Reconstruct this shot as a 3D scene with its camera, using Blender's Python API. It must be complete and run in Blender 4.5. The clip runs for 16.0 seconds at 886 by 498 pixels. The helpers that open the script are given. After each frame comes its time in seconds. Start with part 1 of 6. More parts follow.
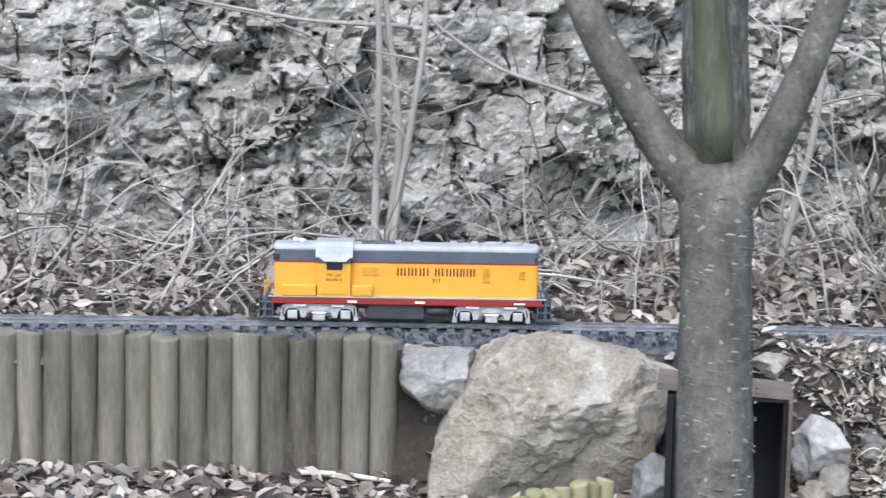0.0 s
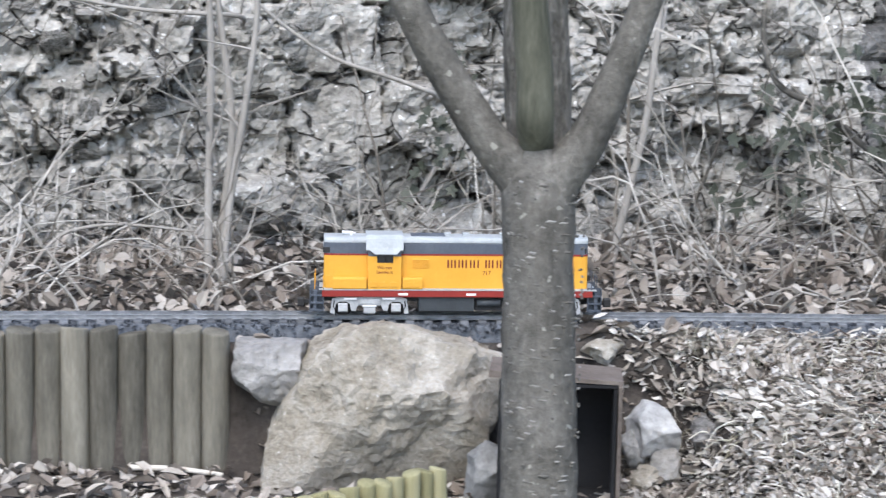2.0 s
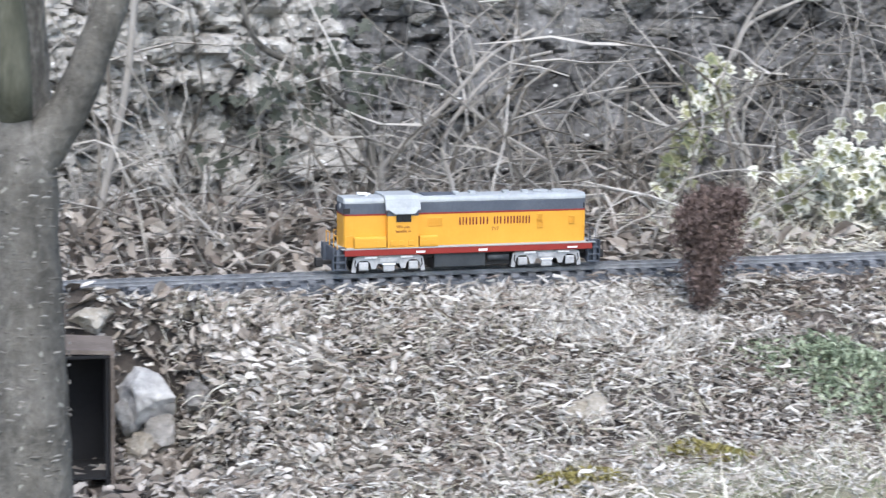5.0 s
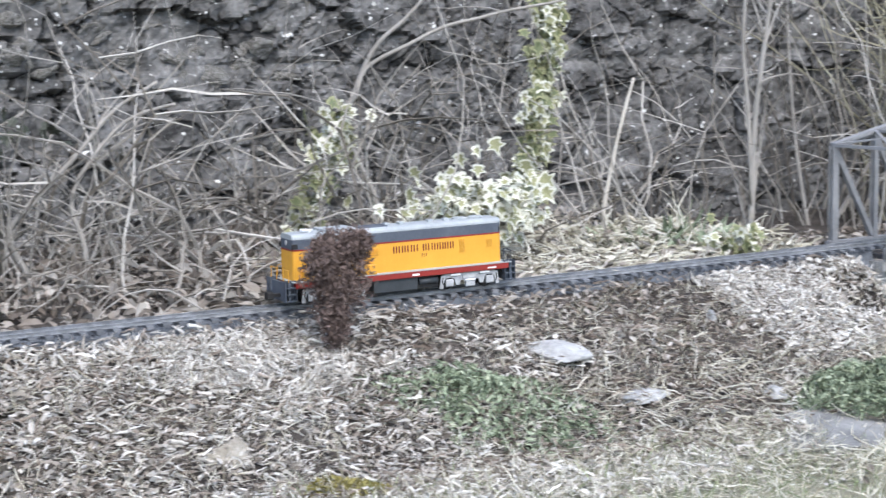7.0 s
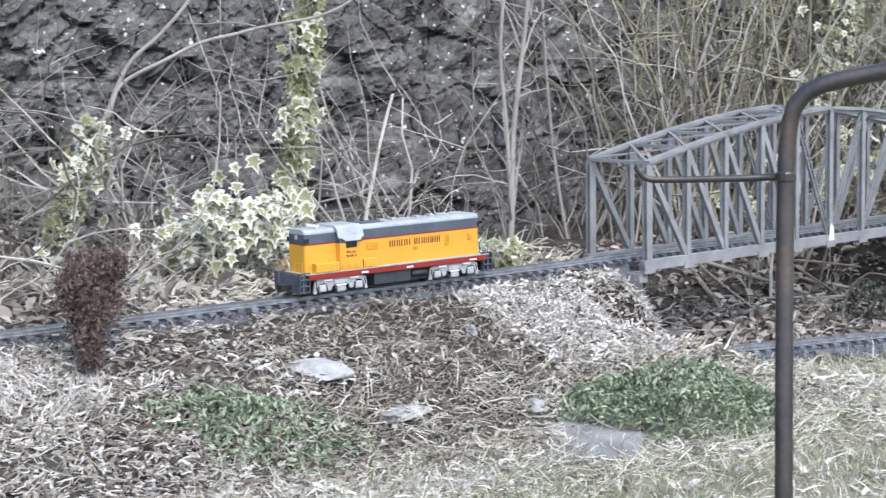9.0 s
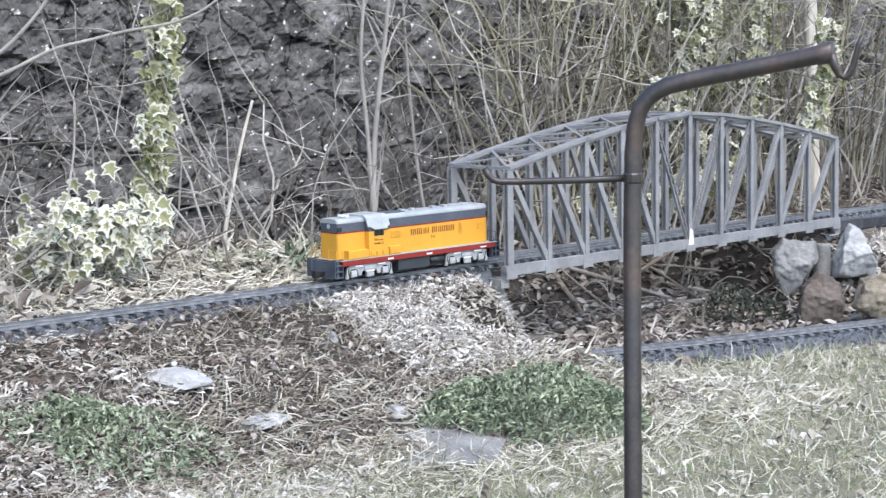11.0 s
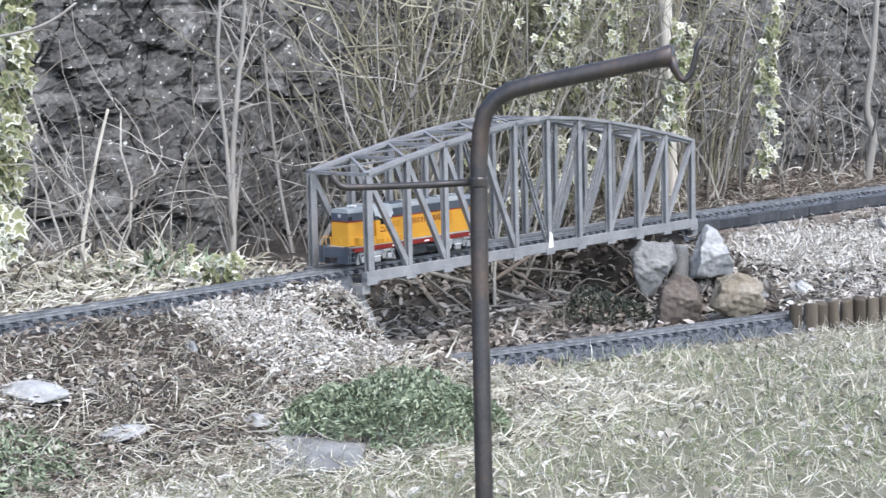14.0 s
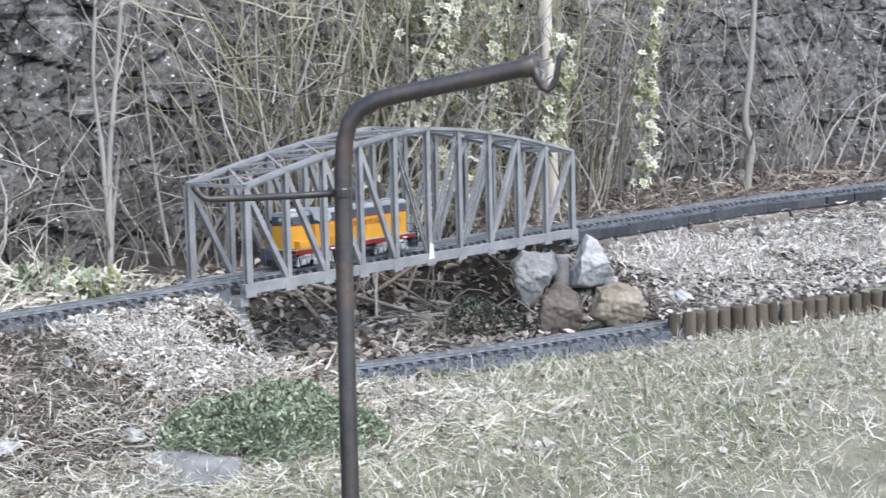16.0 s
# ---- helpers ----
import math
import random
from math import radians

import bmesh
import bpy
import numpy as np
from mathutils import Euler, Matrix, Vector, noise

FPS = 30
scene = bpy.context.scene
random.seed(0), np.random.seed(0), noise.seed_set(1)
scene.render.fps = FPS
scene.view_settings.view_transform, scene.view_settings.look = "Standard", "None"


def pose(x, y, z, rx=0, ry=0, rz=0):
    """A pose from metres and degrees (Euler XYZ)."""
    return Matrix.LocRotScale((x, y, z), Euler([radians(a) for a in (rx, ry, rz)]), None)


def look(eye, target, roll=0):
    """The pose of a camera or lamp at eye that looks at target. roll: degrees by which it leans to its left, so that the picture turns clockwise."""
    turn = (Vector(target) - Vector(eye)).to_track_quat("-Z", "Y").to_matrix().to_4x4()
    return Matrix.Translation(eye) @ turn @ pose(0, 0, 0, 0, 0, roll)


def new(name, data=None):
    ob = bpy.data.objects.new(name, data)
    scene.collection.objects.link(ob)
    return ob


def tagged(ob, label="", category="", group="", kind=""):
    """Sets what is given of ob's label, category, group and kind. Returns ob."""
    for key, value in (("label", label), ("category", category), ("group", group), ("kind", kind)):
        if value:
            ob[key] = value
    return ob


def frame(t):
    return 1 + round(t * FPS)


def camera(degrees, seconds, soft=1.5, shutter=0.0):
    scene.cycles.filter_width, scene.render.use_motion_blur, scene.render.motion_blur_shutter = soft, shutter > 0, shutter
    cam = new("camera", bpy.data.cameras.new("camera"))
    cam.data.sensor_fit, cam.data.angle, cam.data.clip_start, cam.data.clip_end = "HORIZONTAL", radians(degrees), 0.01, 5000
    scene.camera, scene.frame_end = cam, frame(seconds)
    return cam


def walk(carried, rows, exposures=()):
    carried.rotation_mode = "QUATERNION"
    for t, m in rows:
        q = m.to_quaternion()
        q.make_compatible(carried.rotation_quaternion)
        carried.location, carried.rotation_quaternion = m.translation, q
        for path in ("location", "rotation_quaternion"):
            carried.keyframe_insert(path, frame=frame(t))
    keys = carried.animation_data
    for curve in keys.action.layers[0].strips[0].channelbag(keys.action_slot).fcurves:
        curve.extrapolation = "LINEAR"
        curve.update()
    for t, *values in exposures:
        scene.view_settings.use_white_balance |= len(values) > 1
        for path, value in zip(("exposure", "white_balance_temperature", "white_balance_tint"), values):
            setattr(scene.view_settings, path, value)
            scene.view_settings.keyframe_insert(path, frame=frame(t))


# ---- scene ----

cam = camera(27.5, 16.0, soft=1.4, shutter=0.5)
PATH = [
    (0, -0.08, 0.0484, 0.8186, -5.68, -6.95, -1.22), (0.5, -0.0665, 0.0483, 0.8167, -7.07, -7.12, -1.23),
    (1, -0.0549, 0.06, 0.8161, -7.97, -7.4, -1.04), (1.5, -0.0434, 0.0615, 0.8152, -9.05, -7.24, -0.89),
    (2, -0.0375, 0.057, 0.8158, -10.34, -7.15, -1.16), (2.5, -0.0191, 0.0609, 0.8149, -12.58, -7.31, -1.2),
    (3, -0.0135, 0.0427, 0.8144, -14.59, -7.38, -1.34), (5.5, -0.0379, 0.0793, 0.8546, -29.54, -8.41, -0.37),
    (6, -0.0305, 0.0426, 0.8722, -32.08, -8.14, 0.51), (6.5, -0.0177, 0.0069, 0.8741, -35.09, -7.47, 0.41),
    (7, -0.0420, -0.0168, 0.8765, -38.01, -7.34, 0.93), (7.5, -0.0402, -0.0139, 0.8787, -40.33, -7.41, 0.81),
    (8, -0.0385, -0.0065, 0.8757, -42.39, -7.05, 0.99), (8.5, -0.0230, -0.0052, 0.8736, -44.02, -6.93, 0.99),
    (11, 0.0254, -0.0156, 0.8624, -49.42, -6.68, 0.92), (11.5, 0.0255, -0.0196, 0.8606, -50.29, -6.61, 0.96),
    (12, 0.0266, -0.0191, 0.8597, -50.99, -6.81, 0.92), (12.5, 0.0348, -0.0192, 0.8661, -51.7, -6.84, 0.93),
    (13, 0.0278, -0.025, 0.8613, -52.1, -6.55, 1.03), (13.5, 0.0338, -0.0307, 0.8598, -52.68, -6.5, 1.11),
    (14, 0.038, -0.0387, 0.8612, -53.6, -6.56, 1.37), (14.5, 0.0476, -0.0458, 0.8562, -54.47, -6.54, 1.51),
    (15, 0.0556, -0.0479, 0.8615, -55.14, -6.35, 1.46), (15.5, 0.055, -0.0567, 0.8645, -55.75, -6.10, 1.26),
    (16, 0.0603, -0.060, 0.8590, -57.07, -6.28, 1.42)]
walk(cam, [(t, pose(x, y, z, 90 + p, r, w)) for t, x, y, z, w, p, r in PATH], [(0, 1.42), (16, 1.42)])

# ---- overcast daylight ----
SUN_ELEVATION, SUN_AZIMUTH = 55, 200
world = bpy.data.worlds.new("sky")
scene.world = world
world.use_nodes = True
wn = world.node_tree.nodes
sky = wn.new("ShaderNodeTexSky")
sky.sky_type, sky.sun_disc = "NISHITA", False
sky.sun_elevation, sky.sun_rotation = radians(SUN_ELEVATION), radians(SUN_AZIMUTH)
sky.air_density, sky.dust_density, sky.ozone_density = 1.0, 1.5, 1.0
wn["Background"].inputs["Strength"].default_value = 0.15
world.node_tree.links.new(sky.outputs[0], wn["Background"].inputs["Color"])
sun_data = bpy.data.lights.new("sun", "SUN")
sun_data.energy, sun_data.angle, sun_data.color = 1.2, radians(40), (1.0, 0.975, 0.93)
sun = new("sun", sun_data)
sun.matrix_world = look((0, 0, 10), Vector((0, 0, 10)) - Vector((
    math.cos(radians(SUN_ELEVATION)) * math.sin(radians(SUN_AZIMUTH)),
    math.cos(radians(SUN_ELEVATION)) * math.cos(radians(SUN_AZIMUTH)), math.sin(radians(SUN_ELEVATION)))))


# ---- materials ----
def material(name, colors, scale=20.0, fine=180.0, rough=0.85, bump=0.4, depth=0.004, metal=0.0, island=0.0, rand=0.0,
             stretch=(1, 1, 1), spec=0.3, fleck=None, cracks=None):
    """Procedural surface: colours mixed by coarse and fine noise, relief from both, and a shade for each loose piece."""
    m = bpy.data.materials.new(name)
    m.use_nodes = True
    nt, nodes, link = m.node_tree, m.node_tree.nodes, m.node_tree.links.new
    bsdf = nodes["Principled BSDF"]
    coord = nodes.new("ShaderNodeTexCoord")
    mapping = nodes.new("ShaderNodeMapping")
    mapping.inputs["Scale"].default_value = stretch
    link(coord.outputs["Object"], mapping.inputs["Vector"])
    coarse, grain = nodes.new("ShaderNodeTexNoise"), nodes.new("ShaderNodeTexNoise")
    for n, s, d in ((coarse, scale, 5.0), (grain, fine, 4.0)):
        n.inputs["Scale"].default_value, n.inputs["Detail"].default_value = s, d
        n.inputs["Roughness"].default_value = 0.65
        link(mapping.outputs[0], n.inputs["Vector"])
    add = nodes.new("ShaderNodeMath")
    add.operation = "MULTIPLY_ADD"
    add.inputs[1].default_value = 0.45
    link(grain.outputs["Fac"], add.inputs[0])
    link(coarse.outputs["Fac"], add.inputs[2])
    last = add.outputs[0]
    for node_type, out, amount in (("ShaderNodeNewGeometry", "Random Per Island", island), ("ShaderNodeObjectInfo", "Random", rand)):
        if amount:
            src, mix = nodes.new(node_type), nodes.new("ShaderNodeMath")
            mix.operation = "MULTIPLY_ADD"
            mix.inputs[1].default_value = amount
            link(src.outputs[out], mix.inputs[0])
            link(last, mix.inputs[2])
            last = mix.outputs[0]
    shift = nodes.new("ShaderNodeMapRange")
    shift.inputs["From Min"].default_value = 0.45 + 0.12 * (island + rand)
    shift.inputs["From Max"].default_value = 1.0 + 0.88 * (island + rand)
    link(last, shift.inputs["Value"])
    ramp = nodes.new("ShaderNodeValToRGB")
    while len(ramp.color_ramp.elements) < len(colors):
        ramp.color_ramp.elements.new(0.5)
    for i, c in enumerate(colors):
        ramp.color_ramp.elements[i].position = i / max(1, len(colors) - 1)
        ramp.color_ramp.elements[i].color = (*c, 1)
    link(shift.outputs[0], ramp.inputs[0])
    colour = ramp.outputs[0]
    if fleck:
        spots, cut, mix = nodes.new("ShaderNodeTexNoise"), nodes.new("ShaderNodeMapRange"), nodes.new("ShaderNodeMix")
        spots.inputs["Scale"].default_value, spots.inputs["Detail"].default_value = fleck[1], 2.0
        cut.inputs["From Min"].default_value, cut.inputs["From Max"].default_value = fleck[2], fleck[2] + .04
        mix.data_type = "RGBA"
        mix.inputs["B"].default_value = (*fleck[0], 1)
        link(coord.outputs["Object"], spots.inputs["Vector"])
        link(spots.outputs["Fac"], cut.inputs["Value"])
        link(cut.outputs[0], mix.inputs["Factor"])
        link(colour, mix.inputs["A"])
        colour = mix.outputs["Result"]
    height = add.outputs[0]
    if cracks:
        warp, cell, line, mix = nodes.new("ShaderNodeMix"), nodes.new("ShaderNodeTexVoronoi"), nodes.new("ShaderNodeMapRange"), nodes.new("ShaderNodeMix")
        warp.data_type = mix.data_type = "RGBA"
        warp.inputs["Factor"].default_value = cracks[2]
        link(coord.outputs["Object"], warp.inputs["A"])
        soft = nodes.new("ShaderNodeTexNoise")
        soft.inputs["Scale"].default_value, soft.inputs["Detail"].default_value = cracks[1] * .7, 1.5
        link(coord.outputs["Object"], soft.inputs["Vector"])
        link(soft.outputs["Color"], warp.inputs["B"])
        cell.feature = "DISTANCE_TO_EDGE"
        cell.inputs["Scale"].default_value = cracks[1]
        link(warp.outputs["Result"], cell.inputs["Vector"])
        line.inputs["From Min"].default_value, line.inputs["From Max"].default_value = .01, cracks[3]
        link(cell.outputs["Distance"], line.inputs["Value"])
        closed, merged = nodes.new("ShaderNodeMapRange"), nodes.new("ShaderNodeMath")
        closed.inputs["From Min"].default_value, closed.inputs["From Max"].default_value = cracks[4], cracks[4] + .06
        link(coarse.outputs["Fac"], closed.inputs["Value"])
        merged.operation, merged.use_clamp = "ADD", True
        link(line.outputs[0], merged.inputs[0])
        link(closed.outputs[0], merged.inputs[1])
        mix.inputs["A"].default_value = (*cracks[0], 1)
        link(merged.outputs[0], mix.inputs["Factor"])
        link(colour, mix.inputs["B"])
        colour = mix.outputs["Result"]
        deep = nodes.new("ShaderNodeMath")
        deep.operation = "ADD"
        link(add.outputs[0], deep.inputs[0])
        link(merged.outputs[0], deep.inputs[1])
        height = deep.outputs[0]
    link(colour, bsdf.inputs["Base Color"])
    bsdf.inputs["Roughness"].default_value, bsdf.inputs["Metallic"].default_value = rough, metal
    bsdf.inputs["Specular IOR Level"].default_value = spec
    if bump:
        b = nodes.new("ShaderNodeBump")
        b.inputs["Strength"].default_value, b.inputs["Distance"].default_value = bump, depth
        link(height, b.inputs["Height"])
        link(b.outputs[0], bsdf.inputs["Normal"])
    return m


M = dict(
    soil=material("soil", [(.018, .015, .013), (.048, .041, .036), (.11, .096, .085)], 9, 120, 0.95, .8, .008),
    lawn=material("lawn_soil", [(.09, .09, .06), (.18, .175, .125), (.3, .285, .22)], 6, 150, 0.95, .8, .008),
    dark_stone=material("dark_wall_stone", [(.02, .019, .019), (.068, .066, .064), (.14, .137, .134), (.29, .285, .28)], 9, 70, 0.9, 1.0, .014, fleck=((.6, .6, .58), 50, .675), cracks=((.012, .012, .012), 7, .2, .035, .46)),
    moss_ivy=material("ivy_leaf_middle", [(.05, .065, .03), (.11, .13, .065), (.2, .22, .12)], 40, 120, 0.6, .2, .001, island=.8),
    ivy_dark=material("dark_ivy_leaf", [(.02, .025, .018), (.045, .051, .038), (.09, .098, .078)], 30, 120, 0.5, .2, .001, island=.8),
    cane=material("olive_cane", [(.09, .083, .055), (.25, .23, .16), (.42, .4, .31)], 8, 90, 0.85, .4, .002, island=.9),
    moss=material("moss", [(.1, .09, .03), (.22, .19, .06), (.34, .3, .12)], 20, 150, 0.9, .3, .002, island=.8),
    stone=material("wall_stone", [(.07, .065, .058), (.235, .225, .206), (.385, .372, .346), (.62, .605, .575)], 9, 75, 0.9, 1.0, .02, fleck=((.7, .7, .69), 55, .665), cracks=((.035, .032, .029), 9, .22, .03, .47)),
    rock=material("loose_rock", [(.06, .056, .052), (.17, .163, .155), (.3, .293, .285), (.5, .49, .48)], 12, 80, 0.9, 1.0, .012, rand=.5),
    boulder=material("boulder_rock", [(.12, .1, .074), (.255, .228, .185), (.37, .342, .298), (.54, .515, .478)], 9, 120, 0.9, 1.0, .012, fleck=((.55, .52, .48), 70, .7)),
    white_rock=material("pale_rock", [(.19, .19, .192), (.36, .362, .364), (.53, .532, .532)], 16, 90, 0.85, .8, .006),
    ochre_rock=material("ochre_rock", [(.1, .085, .065), (.24, .205, .155), (.38, .35, .31)], 14, 90, 0.9, .8, .008),
    concrete=material("concrete", [(.1, .1, .1), (.21, .21, .208), (.32, .32, .312)], 10, 150, 0.9, .5, .003),
    ballast=material("ballast", [(.02, .023, .029), (.06, .067, .079), (.15, .163, .184)], 60, 300, 0.9, .8, .004, island=.6),
    rail=material("rail_metal", [(.1, .105, .115), (.2, .21, .225), (.34, .35, .37)], 30, 300, 0.55, .2, .001, metal=.3),
    sleeper=material("sleeper_plastic", [(.05, .053, .058), (.13, .137, .15), (.25, .26, .28)], 60, 400, 0.7, .3, .001, rand=.4),
    log=material("weathered_log", [(.045, .042, .034), (.115, .107, .088), (.2, .186, .152), (.33, .31, .262)], 9, 80, 0.9, .8, .004, rand=.45, stretch=(2.4, 2.4, .5), fleck=((.06, .056, .047), 14, .66)),
    dark_log=material("dark_stake", [(.045, .036, .028), (.1, .082, .064), (.17, .145, .115)], 6, 60, 0.9, .7, .004, rand=.5, stretch=(3, 3, .35)),
    log_end=material("log_end_grain", [(.16, .14, .11), (.33, .29, .23), (.45, .41, .34)], 40, 160, 0.9, .5, .003),
    green_log=material("mossy_log", [(.15, .14, .07), (.29, .27, .15), (.42, .39, .25)], 8, 80, 0.9, .6, .004, rand=.4, stretch=(3, 3, .35)),
    bark=material("smooth_bark", [(.03, .028, .025), (.075, .071, .063), (.125, .118, .106), (.21, .2, .185)], 16, 110, 0.85, .9, .008, stretch=(1, 1, .8), fleck=((.24, .235, .21), 60, .68)),
    green_bark=material("algae_tinted_bark", [(.026, .027, .02), (.058, .06, .044), (.095, .096, .073), (.16, .16, .13)], 14, 100, 0.85, .7, .004, stretch=(1.6, 1.6, .35)),
    flaky_bark=material("flaky_bark", [(.03, .028, .024), (.09, .085, .074), (.18, .17, .152), (.3, .288, .262)], 34, 120, 0.9, 1.0, .012, stretch=(1.6, 1.6, .6)),
    lenticel=material("bark_marks", [(.05, .047, .042), (.13, .123, .112), (.26, .25, .235)], 30, 120, 0.9, .3, .001, island=.6),
    twig=material("dry_twig", [(.05, .043, .037), (.17, .152, .13), (.34, .318, .288), (.56, .535, .495)], 8, 90, 0.85, .5, .002, island=.9),
    sapling=material("sapling_bark", [(.13, .117, .104), (.28, .262, .24), (.43, .41, .385)], 8, 90, 0.85, .5, .002, island=.4, stretch=(3, 3, .6)),
    litter=material("dead_leaves", [(.095, .078, .064), (.19, .161, .137), (.275, .242, .21), (.365, .333, .298), (.48, .448, .408)], 14, 100, 0.85, .4, .002, island=1.6),
    pale_litter=material("bleached_leaves", [(.18, .155, .13), (.31, .28, .245), (.44, .41, .375), (.6, .58, .55)], 14, 100, 0.85, .4, .002, island=1.6),
    straw=material("dry_grass", [(.22, .2, .145), (.4, .375, .295), (.58, .555, .47), (.74, .72, .65)], 10, 100, 0.85, .2, .001, island=1.5),
    grass=material("winter_grass", [(.085, .12, .05), (.16, .205, .095), (.28, .32, .18), (.4, .42, .29)], 8, 100, 0.8, .2, .001, island=1.2),
    green=material("ground_cover_leaf", [(.065, .086, .052), (.155, .192, .125), (.28, .33, .225), (.46, .5, .38)], 10, 100, 0.7, .2, .001, island=1.2),
    brown_stalk=material("brown_stalk", [(.06, .045, .036), (.15, .118, .096), (.27, .225, .19), (.42, .375, .33)], 10, 100, 0.85, .2, .001, island=1.4),
    grey_plant=material("grey_heath", [(.2, .175, .15), (.42, .39, .35), (.62, .595, .555), (.78, .76, .73)], 10, 100, 0.85, .2, .001, island=1.2),
    ivy=material("ivy_leaf", [(.05, .058, .028), (.14, .148, .075), (.3, .3, .17), (.5, .49, .34)], 60, 160, 0.6, .2, .001, island=1.0),
    ivy_white=material("variegated_leaf", [(.25, .255, .19), (.46, .46, .38), (.65, .65, .57), (.78, .78, .72)], 45, 160, 0.6, .2, .001, island=.9),
    conifer=material("dead_conifer", [(.055, .038, .034), (.125, .09, .08), (.22, .165, .15)], 20, 200, 0.9, .5, .003, island=.8),
    bridge=material("grey_bridge_paint", [(.15, .153, .16), (.23, .233, .243), (.31, .313, .323)], 12, 150, 0.5, .2, .0008),
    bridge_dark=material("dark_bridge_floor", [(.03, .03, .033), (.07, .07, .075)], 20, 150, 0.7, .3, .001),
    earth_stone=material("earth_stained_stone", [(.07, .055, .045), (.16, .135, .118), (.28, .25, .225)], 12, 90, 0.9, .9, .006, rand=.5),
    slate=material("slate_slab", [(.018, .019, .022), (.042, .045, .052), (.085, .09, .1)], 12, 90, 0.85, .7, .004, rand=.5),
    iron=material("rusty_iron", [(.026, .025, .027), (.055, .05, .051), (.11, .075, .06)], 14, 160, 0.38, .4, .001, metal=.4, spec=.55),
    yellow=material("armour_yellow_paint", [(.58, .29, .035), (.63, .32, .042), (.68, .345, .05)], 12, 200, 0.42, .05, .0004),
    grey_paint=material("dark_grey_paint", [(.055, .065, .085), (.075, .088, .112), (.1, .115, .14)], 14, 200, 0.5, .08, .0005),
    roof_paint=material("light_grey_roof", [(.25, .275, .29), (.33, .355, .37), (.41, .435, .45)], 20, 200, 0.5, .08, .0005),
    red=material("red_stripe", [(.2, .022, .018), (.26, .03, .024)], 14, 200, 0.5, .05, .0004),
    lettering=material("dark_red_lettering", [(.13, .018, .012), (.17, .028, .018)], 20, 200, 0.5, 0),
    silver=material("silver_truck_paint", [(.22, .23, .245), (.36, .37, .385), (.5, .51, .525)], 40, 250, 0.45, .15, .0005),
    tank=material("dark_tank_paint", [(.03, .035, .04), (.055, .062, .07)], 30, 250, 0.5, .1, .0005),
    black=material("black_plastic", [(.012, .012, .013), (.03, .03, .032)], 30, 250, 0.6, .1, .0005),
    white=material("white_paint", [(.7, .71, .72), (.82, .82, .83)], 20, 200, 0.5, .05, .0004),
    # near-black that puts the shade inside the culvert into the colour
    shade_black=material("culvert_shade", [(.008, .008, .009), (.02, .02, .022)], 8, 120, 0.9, .2, .001),
    glass=material("dark_window", [(.012, .013, .015), (.03, .03, .033)], 10, 100, 0.15, 0, spec=.6),
    pale_wood=material("pale_post_wood", [(.35, .31, .26), (.55, .51, .45), (.66, .62, .56)], 8, 80, 0.85, .4, .002, stretch=(4, 4, .4)),
)


